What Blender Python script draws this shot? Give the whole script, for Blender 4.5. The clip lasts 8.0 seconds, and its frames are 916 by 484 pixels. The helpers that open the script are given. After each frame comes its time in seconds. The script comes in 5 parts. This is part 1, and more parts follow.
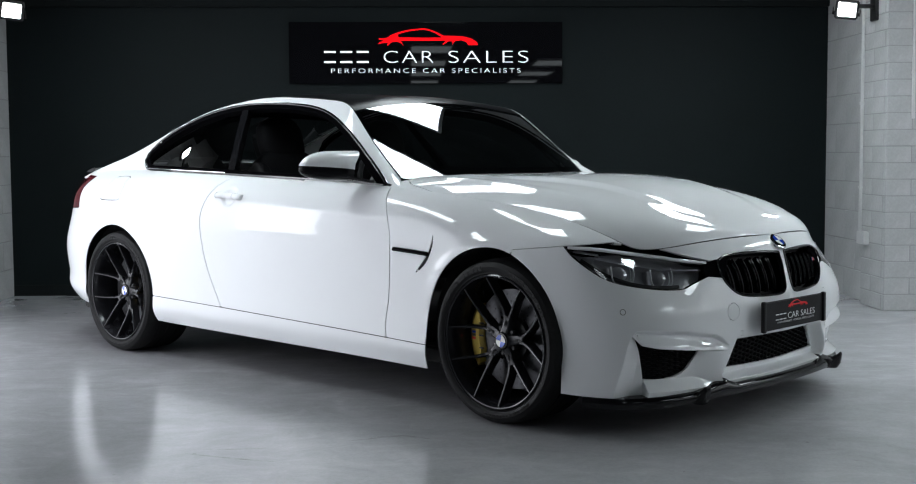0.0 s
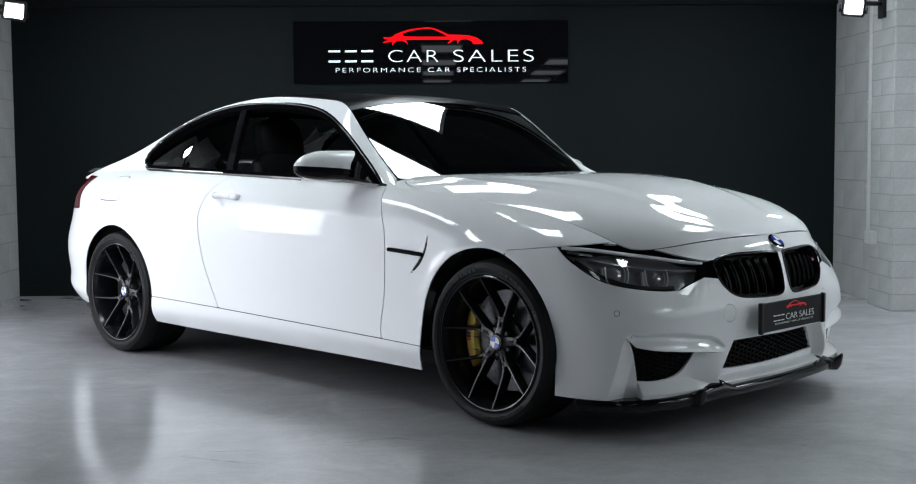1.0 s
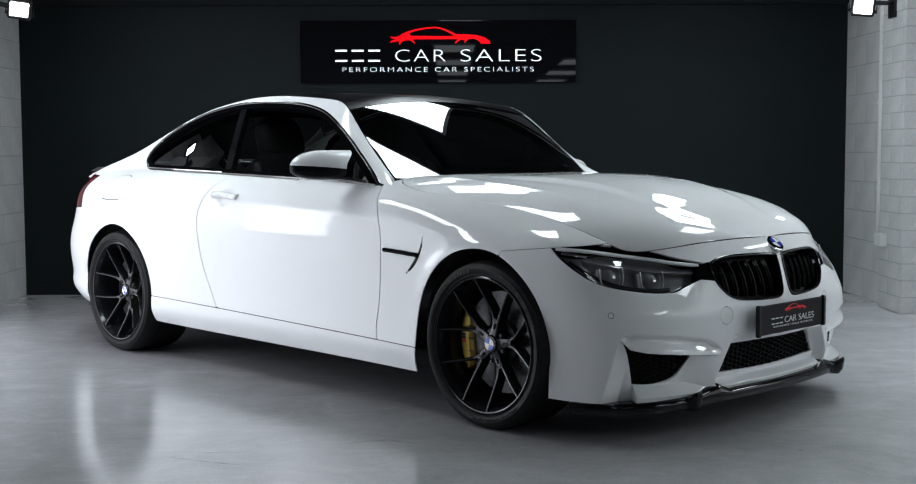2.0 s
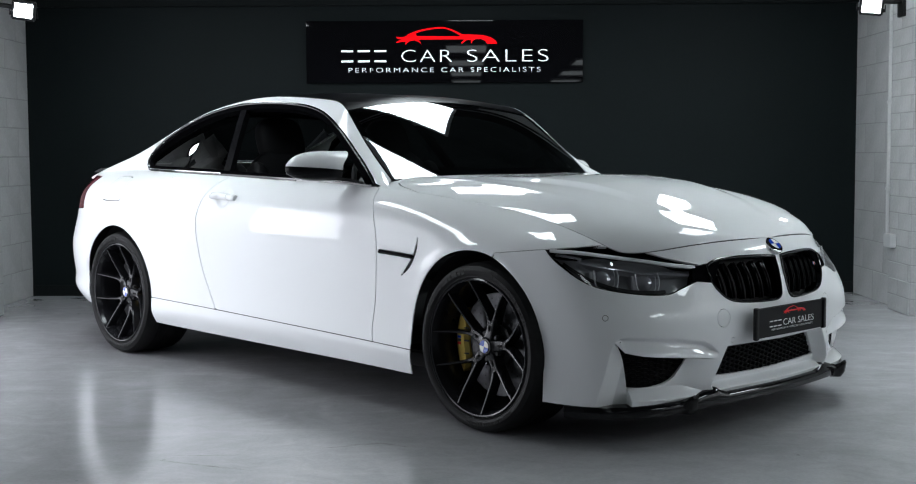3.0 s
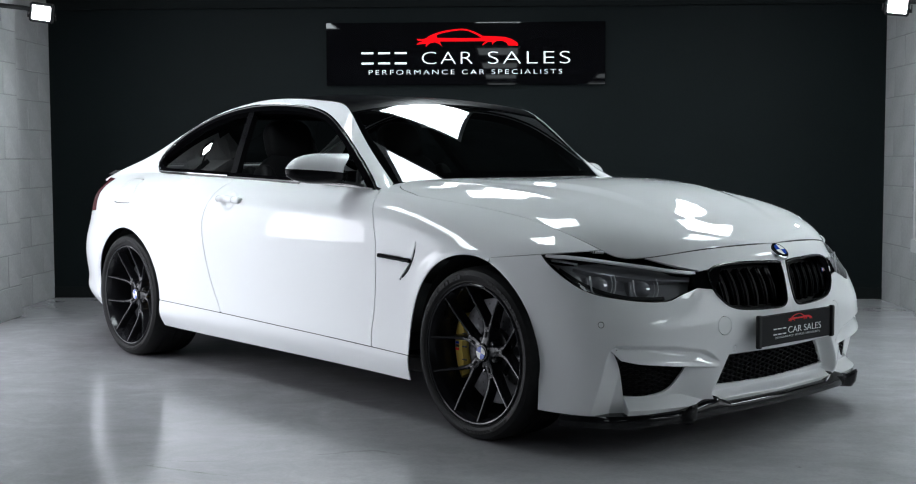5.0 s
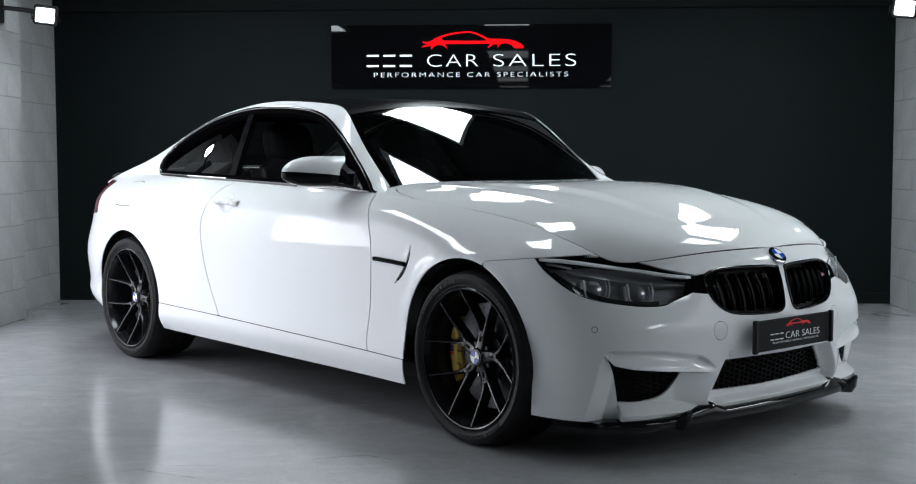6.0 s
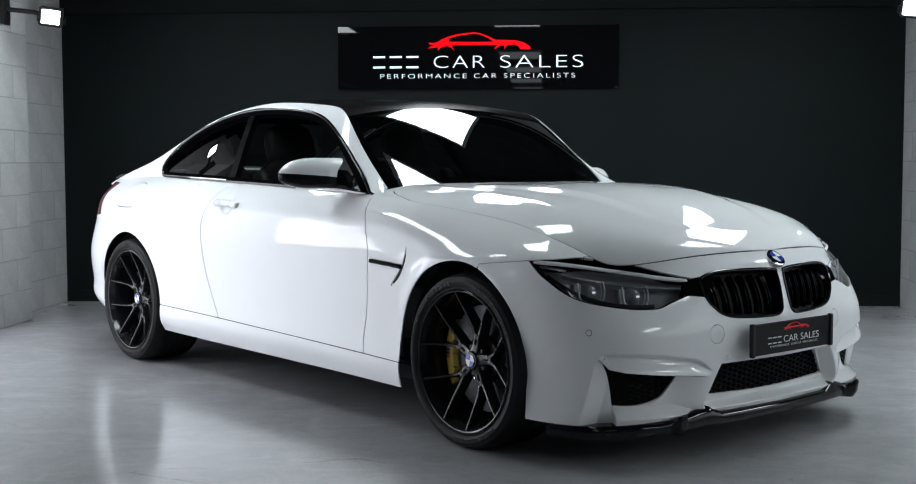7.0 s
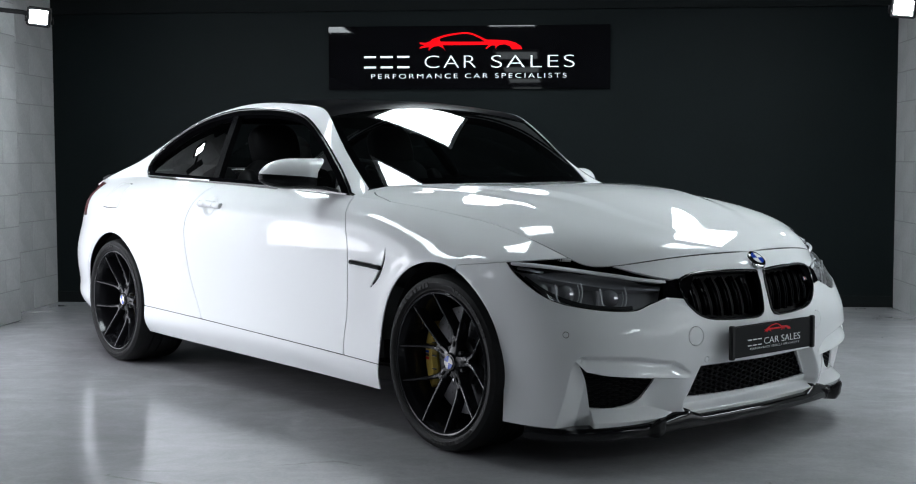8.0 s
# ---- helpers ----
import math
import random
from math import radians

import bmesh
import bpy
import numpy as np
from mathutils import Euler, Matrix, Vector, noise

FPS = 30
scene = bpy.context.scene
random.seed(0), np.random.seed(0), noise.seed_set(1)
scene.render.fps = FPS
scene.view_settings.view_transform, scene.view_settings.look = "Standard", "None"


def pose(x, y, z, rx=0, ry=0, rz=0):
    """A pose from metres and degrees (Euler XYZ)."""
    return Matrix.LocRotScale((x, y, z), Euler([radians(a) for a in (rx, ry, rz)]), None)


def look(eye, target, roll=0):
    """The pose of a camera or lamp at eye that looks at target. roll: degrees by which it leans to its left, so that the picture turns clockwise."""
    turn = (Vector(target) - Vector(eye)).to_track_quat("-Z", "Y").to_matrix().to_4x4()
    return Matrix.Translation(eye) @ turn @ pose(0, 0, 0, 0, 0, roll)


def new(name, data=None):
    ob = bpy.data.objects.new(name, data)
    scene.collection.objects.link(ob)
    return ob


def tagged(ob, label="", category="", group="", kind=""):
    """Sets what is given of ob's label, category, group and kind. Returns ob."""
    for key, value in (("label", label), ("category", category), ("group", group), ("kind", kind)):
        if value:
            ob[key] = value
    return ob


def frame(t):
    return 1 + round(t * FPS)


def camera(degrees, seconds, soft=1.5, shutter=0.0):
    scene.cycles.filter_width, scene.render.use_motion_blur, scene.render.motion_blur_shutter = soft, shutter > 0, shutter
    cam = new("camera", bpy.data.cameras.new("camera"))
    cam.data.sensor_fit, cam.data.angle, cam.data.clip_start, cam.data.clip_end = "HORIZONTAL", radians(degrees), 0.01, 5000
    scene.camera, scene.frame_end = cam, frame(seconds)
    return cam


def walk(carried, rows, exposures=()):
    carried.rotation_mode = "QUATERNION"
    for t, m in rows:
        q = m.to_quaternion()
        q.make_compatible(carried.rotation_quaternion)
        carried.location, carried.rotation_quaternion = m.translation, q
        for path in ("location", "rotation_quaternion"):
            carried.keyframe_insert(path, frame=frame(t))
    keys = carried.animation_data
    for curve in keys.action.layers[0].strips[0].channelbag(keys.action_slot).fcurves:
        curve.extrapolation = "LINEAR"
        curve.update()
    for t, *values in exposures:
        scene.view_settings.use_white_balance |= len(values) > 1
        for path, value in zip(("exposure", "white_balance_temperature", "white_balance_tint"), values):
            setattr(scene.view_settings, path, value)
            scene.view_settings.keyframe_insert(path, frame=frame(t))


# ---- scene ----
cam = camera(40.6, 8.0, soft=1.1)
PATH = [
    (0, (0.314, 0.02, 1.096), (0.39, 2.013, 0.952), -0.3),
    (0.5, (0.358, 0.037, 1.097), (0.417, 2.03, 0.953), -0.3),
    (1, (0.41, 0.062, 1.097), (0.458, 2.056, 0.952), -0.4),
    (1.5, (0.46, 0.085, 1.095), (0.493, 2.08, 0.95), -0.3),
    (3, (0.607, 0.15, 1.094), (0.593, 2.144, 0.951), -0.3),
    (3.5, (0.651, 0.175, 1.093), (0.623, 2.169, 0.95), -0.3),
    (4, (0.696, 0.195, 1.093), (0.652, 2.19, 0.952), -0.2),
    (4.5, (0.744, 0.216, 1.093), (0.677, 2.21, 0.953), -0.2),
    (6, (0.871, 0.28, 1.091), (0.76, 2.272, 0.958), -0.1),
    (6.5, (0.911, 0.296, 1.094), (0.785, 2.288, 0.962), -0.1),
    (7, (0.956, 0.316, 1.093), (0.816, 2.307, 0.962), -0.1),
    (7.5, (1.004, 0.336, 1.093), (0.86, 2.326, 0.963), -0.1),
    (8, (1.049, 0.354, 1.095), (0.903, 2.345, 0.964), -0.1),
]
walk(cam, [(t, look(eye, target, roll)) for t, eye, target, roll in PATH])

# ---- world and lights ----
world = bpy.data.worlds.new("world")
scene.world = world
world.use_nodes = True
world.node_tree.nodes["Background"].inputs["Color"].default_value = (0.6, 0.7, 0.8, 1)
world.node_tree.nodes["Background"].inputs["Strength"].default_value = 0.02

LED_STRENGTH = 15.0
# strength of two added panels that brighten the bumper
LED_FILL = 9.5
LED_DIM = 2.4
FLOOD_STRENGTH = 100.0
# fill lamps added at made-up windows in the unseen side walls
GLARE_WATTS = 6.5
SIDE_FILL_WATTS = 54.0
EAST_FILL_WATTS = 15.0


# ---- materials ----
def material(name, color, rough=0.5, metal=0.0, coat=0.0, grain=0.0, grain_scale=60.0, stain=0.0, stain_scale=2.0,
             bump=0.0, bump_scale=150.0, spec=0.5, emit=0.0, rough_vary=0.0):
    """A principled material with colour variation at two scales, bump and rough patches, in object metres."""
    m = bpy.data.materials.new(name)
    m.use_nodes = True
    nt = m.node_tree
    b = nt.nodes["Principled BSDF"]
    b.inputs["Base Color"].default_value = (*color, 1)
    b.inputs["Roughness"].default_value = rough
    b.inputs["Metallic"].default_value = metal
    b.inputs["Coat Weight"].default_value = coat
    b.inputs["Coat Roughness"].default_value = 0.02
    b.inputs["Specular IOR Level"].default_value = spec
    if emit:
        b.inputs["Emission Color"].default_value = (*color, 1)
        b.inputs["Emission Strength"].default_value = emit
    if grain or stain or bump or rough_vary:
        tc = nt.nodes.new("ShaderNodeTexCoord")

        def noise_at(scale, detail=5.0):
            n = nt.nodes.new("ShaderNodeTexNoise")
            n.inputs["Scale"].default_value = scale
            n.inputs["Detail"].default_value = detail
            nt.links.new(tc.outputs["Object"], n.inputs["Vector"])
            return n

        def scaled(n, amount, base=1.0):
            mr = nt.nodes.new("ShaderNodeMapRange")
            mr.inputs["From Min"].default_value, mr.inputs["From Max"].default_value = 0.3, 0.7
            mr.inputs["To Min"].default_value, mr.inputs["To Max"].default_value = base - amount, base + amount
            nt.links.new(n.outputs["Fac"], mr.inputs["Value"])
            return mr.outputs["Result"]

        if grain or stain:
            k = scaled(noise_at(grain_scale), grain)
            k2 = scaled(noise_at(stain_scale, 6), stain)
            mul = nt.nodes.new("ShaderNodeMath")
            mul.operation = "MULTIPLY"
            nt.links.new(k, mul.inputs[0])
            nt.links.new(k2, mul.inputs[1])
            mix = nt.nodes.new("ShaderNodeVectorMath")
            mix.operation = "SCALE"
            mix.inputs[0].default_value = color
            nt.links.new(mul.outputs[0], mix.inputs["Scale"])
            nt.links.new(mix.outputs[0], b.inputs["Base Color"])
        if rough_vary:
            nt.links.new(scaled(noise_at(stain_scale * 1.7, 7), rough_vary, rough), b.inputs["Roughness"])
        if bump:
            bp = nt.nodes.new("ShaderNodeBump")
            bp.inputs["Strength"].default_value = bump
            bp.inputs["Distance"].default_value = 0.002
            nt.links.new(noise_at(bump_scale).outputs["Fac"], bp.inputs["Height"])
            nt.links.new(bp.outputs["Normal"], b.inputs["Normal"])
    return m


def glass(name, tint, ior=1.5):
    """A thin pane: tinted see-through, with more mirror gloss at grazing angles, alike from both faces."""
    m = bpy.data.materials.new(name)
    m.use_nodes = True
    nt = m.node_tree
    nt.nodes.remove(nt.nodes["Principled BSDF"])
    tr, gl = nt.nodes.new("ShaderNodeBsdfTransparent"), nt.nodes.new("ShaderNodeBsdfGlossy")
    lw, mx = nt.nodes.new("ShaderNodeLayerWeight"), nt.nodes.new("ShaderNodeMixShader")
    pw, ma = nt.nodes.new("ShaderNodeMath"), nt.nodes.new("ShaderNodeMath")
    f0 = 2 * ((ior - 1) / (ior + 1))**2
    tr.inputs["Color"].default_value = (*tint, 1)
    gl.inputs["Roughness"].default_value = 0.0
    lw.inputs["Blend"].default_value = 0.5
    pw.operation, ma.operation = "POWER", "MULTIPLY_ADD"
    pw.inputs[1].default_value, ma.inputs[1].default_value, ma.inputs[2].default_value = 5.0, 1 - f0, f0
    nt.links.new(lw.outputs["Facing"], pw.inputs[0])
    nt.links.new(pw.outputs[0], ma.inputs[0])
    nt.links.new(ma.outputs[0], mx.inputs[0])
    nt.links.new(tr.outputs[0], mx.inputs[1])
    nt.links.new(gl.outputs[0], mx.inputs[2])
    nt.links.new(mx.outputs[0], nt.nodes["Material Output"].inputs["Surface"])
    return m


def floor_paint():
    """Glossy grey floor paint: clouded, with trowel swirls, pale scuffs and dull worn patches."""
    m = bpy.data.materials.new("painted_floor")
    m.use_nodes = True
    nt = m.node_tree
    b = nt.nodes["Principled BSDF"]
    tc = nt.nodes.new("ShaderNodeTexCoord")

    def noise_at(scale, detail, stretch=(1, 1, 1), turn=0.0, distort=0.0):
        mp = nt.nodes.new("ShaderNodeMapping")
        mp.inputs["Scale"].default_value = stretch
        mp.inputs["Rotation"].default_value = (0, 0, turn)
        n = nt.nodes.new("ShaderNodeTexNoise")
        n.inputs["Scale"].default_value, n.inputs["Detail"].default_value, n.inputs["Distortion"].default_value = scale, detail, distort
        nt.links.new(tc.outputs["Object"], mp.inputs["Vector"])
        nt.links.new(mp.outputs["Vector"], n.inputs["Vector"])
        return n.outputs["Fac"]

    def ranged(value, a, c, lo, hi):
        mr = nt.nodes.new("ShaderNodeMapRange")
        for key, v in (("From Min", a), ("From Max", c), ("To Min", lo), ("To Max", hi)):
            mr.inputs[key].default_value = v
        nt.links.new(value, mr.inputs["Value"])
        return mr.outputs["Result"]

    def calc(op, u, v):
        n = nt.nodes.new("ShaderNodeMath")
        n.operation = op
        nt.links.new(u, n.inputs[0])
        nt.links.new(v, n.inputs[1])
        return n.outputs[0]

    cloud = ranged(noise_at(1.5, 10, distort=1.6), .3, .7, .90, 1.08)
    swirl = ranged(noise_at(6.0, 10, (1, 1.2, 1), .5, 2.6), .3, .7, .945, 1.05)
    scuff = ranged(noise_at(1.9, 6, (.8, 2.6, 1), .35, 1.2), .60, .78, 1.0, 1.07)
    fine = ranged(noise_at(75.0, 6), .3, .7, .955, 1.045)
    wipe = ranged(noise_at(2.6, 10, (.8, 1.7, 1), .45, 2.4), .52, .74, 1.0, 1.07)
    specks = ranged(noise_at(22.0, 2), .74, .80, 1.0, .72)
    k = calc("MULTIPLY", calc("MULTIPLY", cloud, swirl), calc("MULTIPLY", scuff, fine))
    k = calc("MULTIPLY", k, calc("MULTIPLY", wipe, specks))
    mix = nt.nodes.new("ShaderNodeVectorMath")
    mix.operation = "SCALE"
    mix.inputs[0].default_value = (0.348, 0.347, 0.362)
    nt.links.new(k, mix.inputs["Scale"])
    nt.links.new(mix.outputs[0], b.inputs["Base Color"])
    nt.links.new(calc("ADD", ranged(noise_at(1.6, 8, distort=1.0), .3, .7, .105, .165), ranged(noise_at(2.6, 10, (.8, 1.7, 1), .45, 2.4), .45, .75, 0.0, .075)), b.inputs["Roughness"])
    bp = nt.nodes.new("ShaderNodeBump")
    bp.inputs["Strength"].default_value, bp.inputs["Distance"].default_value = 0.012, 0.004
    nt.links.new(noise_at(4.5, 4, distort=.6), bp.inputs["Height"])
    nt.links.new(bp.outputs["Normal"], b.inputs["Normal"])
    return m


def car_paint():
    """White car paint under clear coat whose surface is very slightly wavy, as pressed sheet is."""
    m = material("white_paint", (0.78, 0.79, 0.80), 0.5, coat=1.0, spec=0.0)
    nt = m.node_tree
    tc, n, bp = nt.nodes.new("ShaderNodeTexCoord"), nt.nodes.new("ShaderNodeTexNoise"), nt.nodes.new("ShaderNodeBump")
    n.inputs["Scale"].default_value, n.inputs["Detail"].default_value = 7.0, 1.5
    bp.inputs["Strength"].default_value, bp.inputs["Distance"].default_value = 0.16, 0.003
    nt.links.new(tc.outputs["Object"], n.inputs["Vector"])
    nt.links.new(n.outputs["Fac"], bp.inputs["Height"])
    nt.links.new(bp.outputs["Normal"], nt.nodes["Principled BSDF"].inputs["Coat Normal"])
    return m


M = dict(
    paint=car_paint(),
    liner=material("black_liner", (0.012, 0.012, 0.012), 0.8, bump=0.3),
    gloss=material("gloss_black", (0.006, 0.006, 0.007), 0.07),
    satin=material("satin_black", (0.014, 0.014, 0.015), 0.4, spec=0.3, bump=0.05),
    rim=material("black_rim", (0.012, 0.012, 0.014), 0.17, metal=0.0, coat=0.05, spec=0.30, grain=0.1),
    rubber=material("rubber", (0.0105, 0.0105, 0.011), 0.55, spec=0.16, grain=0.15, bump=0.15, bump_scale=300),
    rubber_mark=material("rubber_mark", (0.007, 0.007, 0.007), 0.5, spec=0.13),
    carbon=material("carbon", (0.006, 0.006, 0.007), 0.06, spec=0.30, grain=0.5, grain_scale=250),
    roof_carbon=material("roof_carbon", (0.005, 0.005, 0.006), 0.28, spec=0.02, grain=0.5, grain_scale=250),
    mirror_black=material("mirror_black", (0.006, 0.006, 0.007), 0.10, spec=0.14),
    frit=material("black_frit", (0.003, 0.003, 0.0035), 0.6, spec=0.0),
    grille_black=material("grille_black", (0.003, 0.003, 0.004), 0.16, spec=0.16),
    mesh_black=material("mesh_black", (0.004, 0.004, 0.005), 0.40, spec=0.09),
    chrome=material("chrome", (0.75, 0.75, 0.76), 0.08, metal=1.0),
    steel=material("brake_steel", (0.075, 0.075, 0.08), 0.40, metal=0.8, grain=0.2, grain_scale=90),
    gold=material("gold_caliper", (0.62, 0.44, 0.08), 0.35, metal=0.35, coat=0.4),
    blue=material("badge_blue", (0.01, 0.06, 0.45), 0.2, coat=1.0),
    white=material("badge_white", (0.8, 0.8, 0.8), 0.3, coat=0.5),
    red=material("sign_red", (0.75, 0.005, 0.012), 0.35),
    taillight=material("tail_lens", (0.085, 0.003, 0.007), 0.10, spec=0.25),
    leather=material("black_leather", (0.009, 0.009, 0.010), 0.6, spec=0.10, bump=0.2),
    lamp_grey=material("lamp_reflector", (0.30, 0.30, 0.32), 0.25, coat=0.5),
    lamp_ring=material("lamp_ring", (0.62, 0.63, 0.65), 0.25, coat=0.4),
    lamp_strip=material("lamp_strip", (0.78, 0.79, 0.81), 0.15, coat=0.5),
    screen=glass("windscreen_glass", (0.60, 0.65, 0.64), 1.8),
    tint=glass("tinted_glass", (0.22, 0.23, 0.23)),
    lens=glass("headlight_lens", (0.86, 0.87, 0.88)),
    floor=floor_paint(),
    darkwall=material("black_wall", (0.0046, 0.0076, 0.0085), 0.65, spec=0.14, grain=0.1, stain=0.12, bump=0.15, bump_scale=90),
    block=material("white_block", (0.42, 0.42, 0.425), 0.6, grain=0.06, stain=0.10, stain_scale=3, bump=0.5, bump_scale=110),
    joint=material("block_joint", (0.32, 0.32, 0.32), 0.7, grain=0.05, bump=0.4),
    ceiling=material("dark_ceiling", (0.008, 0.010, 0.0105), 0.85, spec=0.15, grain=0.1),
    led=material("led_diffuser", (0.86, 0.96, 1.0), 0.5, emit=LED_STRENGTH),
    led_fill=material("led_diffuser_fill", (0.86, 0.96, 1.0), 0.5, emit=LED_FILL),
    led_dim=material("led_diffuser_dim", (0.86, 0.96, 1.0), 0.5, emit=LED_DIM),
    flood=material("flood_led", (0.93, 0.98, 1.0), 0.5, emit=FLOOD_STRENGTH),
    acrylic=material("black_acrylic", (0.004, 0.004, 0.005), 0.02, spec=0.3),
    letter=material("white_letter", (0.9, 0.9, 0.9), 0.4),
    lit_letter=material("lit_letter", (0.9, 0.97, 1.0), 0.4, emit=0.7),
    lit_red=material("lit_red", (1.0, 0.001, 0.006), 0.6, spec=0.1, emit=0.6),
    scuff=material("rubbed_floor", (0.275, 0.275, 0.283), 0.26, grain=0.25, grain_scale=25),
    panel_frame=material("panel_frame", (0.42, 0.43, 0.44), 0.5),
    plate=material("plate_black", (0.010, 0.010, 0.011), 0.30, spec=0.15),
    pipe=material("white_conduit", (0.55, 0.55, 0.55), 0.4, grain=.04, stain=.06),
)


# ---- mesh helpers ----
def mesh_of(name, verts, faces, mat, parent=None, label="", smooth=False, normals=None):
    me = bpy.data.meshes.new(name)
    me.from_pydata([tuple(v) for v in verts], [], [tuple(f) for f in faces])
    if smooth:
        me.polygons.foreach_set("use_smooth", [True] * len(me.polygons))
    me.materials.append(M[mat])
    if normals is not None:
        me.normals_split_custom_set_from_vertices([tuple(n) for n in normals])
    me.update()
    ob = new(name, me)
    if parent is not None:
        ob.parent = parent
    return tagged(ob, label=label)


def part(name, bm, mat, parent, label="", smooth=None):
    """Links a bmesh as one mesh object under a thing; smooth: the angle below which edges are smooth."""
    me = bpy.data.meshes.new(name)
    bmesh.ops.recalc_face_normals(bm, faces=bm.faces)
    if smooth:
        for f in bm.faces:
            f.smooth = True
        for e in bm.edges:
            e.smooth = len(e.link_faces) == 2 and e.calc_face_angle(0) < radians(smooth)
    bm.to_mesh(me)
    bm.free()
    me.materials.append(M[mat])
    ob = new(name, me)
    if parent is not None:
        ob.parent = parent
    return tagged(ob, label=label)


def box(bm, lo, hi, bevel=0.0, m=None):
    r = bmesh.ops.create_cube(bm, size=1.0)
    c = [(a + b) / 2 for a, b in zip(lo, hi)]
    s = [b - a for a, b in zip(lo, hi)]
    for v in r["verts"]:
        v.co = Vector((c[0] + v.co.x * s[0], c[1] + v.co.y * s[1], c[2] + v.co.z * s[2]))
    vs = r["verts"]
    if bevel:
        es = list({e for v in vs for e in v.link_edges})
        g = bmesh.ops.bevel(bm, geom=es, offset=bevel, segments=2, affect="EDGES")
        vs = list({v for f in g["faces"] for v in f.verts} | {v for v in vs if v.is_valid})
    if m is not None:
        bmesh.ops.transform(bm, matrix=m, verts=[v for v in vs if v.is_valid])
    return bm


def boxed(lo, hi, bevel=0.0, m=None):
    return box(bmesh.new(), lo, hi, bevel, m)


def empty(name, m, label, category, group="", kind=""):
    ob = new(name)
    ob.empty_display_size = 0.1
    ob.matrix_world = m
    return tagged(ob, label, category, group, kind)


def pillow(lo, hi, m=None, power=3.2, n=20):
    """A padded block: a rounded superellipsoid that fills the box."""
    bm = bmesh.new()
    bmesh.ops.create_uvsphere(bm, u_segments=2 * n, v_segments=n, radius=1.0)
    for v in bm.verts:
        k = (abs(v.co.x)**power + abs(v.co.y)**power + abs(v.co.z)**power)**(-1 / power)
        v.co = Vector([(a + b) / 2 + c * k * (b - a) / 2 for a, b, c in zip(lo, hi, v.co)])
    if m is not None:
        bmesh.ops.transform(bm, matrix=m, verts=bm.verts)
    return bm


def lathe(profile, n=64, axis="y"):
    """A turned solid: profile rows of (radius, along) round the local axis."""
    bm = bmesh.new()
    rings = []
    for k in range(n):
        a = 2 * math.pi * k / n
        row = []
        for r, h in profile:
            c, s = r * math.cos(a), r * math.sin(a)
            row.append(bm.verts.new((c, h, s) if axis == "y" else (c, s, h) if axis == "z" else (h, c, s)))
        rings.append(row)
    for k in range(n):
        a, b = rings[k], rings[(k + 1) % n]
        for i in range(len(profile) - 1):
            bm.faces.new((a[i], a[i + 1], b[i + 1], b[i]))
    bmesh.ops.remove_doubles(bm, verts=bm.verts, dist=1e-5)
    return bm


def sweep(path, section, closed=False, ups=None):
    """A bmesh of a 2D section (closed loop of (side, up)) carried along a list of points."""
    bm = bmesh.new()
    pts = [Vector(p) for p in path]
    n = len(pts)
    rows = []
    for i, p in enumerate(pts):
        a = pts[(i - 1) % n] if closed or i > 0 else p
        b = pts[(i + 1) % n] if closed or i < n - 1 else p
        t = (b - a).normalized()
        up = Vector(ups[i]) if ups is not None else Vector((0, 0, 1))
        side = t.cross(up)
        if side.length < 1e-6:
            side = t.cross(Vector((1, 0, 0)))
        side.normalize()
        up = side.cross(t)
        rows.append([bm.verts.new(p + side * u + up * w) for u, w in section])
    k = len(section)
    for i in range(n if closed else n - 1):
        a, b = rows[i], rows[(i + 1) % n]
        for j in range(k):
            bm.faces.new((a[j], a[(j + 1) % k], b[(j + 1) % k], b[j]))
    if not closed:
        bm.faces.new(rows[0][::-1])
        bm.faces.new(rows[-1])
    return bm


def circle(r, n=10):
    return [(r * math.cos(2 * math.pi * k / n), r * math.sin(2 * math.pi * k / n)) for k in range(n)]


# ---- splines and surfaces ----
def spline(knots, values):
    """A natural cubic through the values; returns a function of an array."""
    t, y = np.asarray(knots, float), np.asarray(values, float)
    n, h = len(t), np.diff(t)
    A, r = np.eye(n), np.zeros((n,) + y.shape[1:])
    for i in range(1, n - 1):
        A[i, i - 1:i + 2] = h[i - 1], 2 * (h[i - 1] + h[i]), h[i]
        r[i] = 6 * ((y[i + 1] - y[i]) / h[i] - (y[i] - y[i - 1]) / h[i - 1])
    m = np.linalg.solve(A, r)

    def f(x):
        x = np.asarray(x, float)
        i = np.clip(np.searchsorted(t, x) - 1, 0, n - 2)
        a, b = (t[i + 1] - x), (x - t[i])
        hh = h[i]
        if y.ndim > 1:
            a, b, hh = a[..., None], b[..., None], hh[..., None]
        return (m[i] * a**3 + m[i + 1] * b**3) / (6 * hh) + (y[i] / hh - m[i] * hh / 6) * a + (y[i + 1] / hh - m[i + 1] * hh / 6) * b
    return f


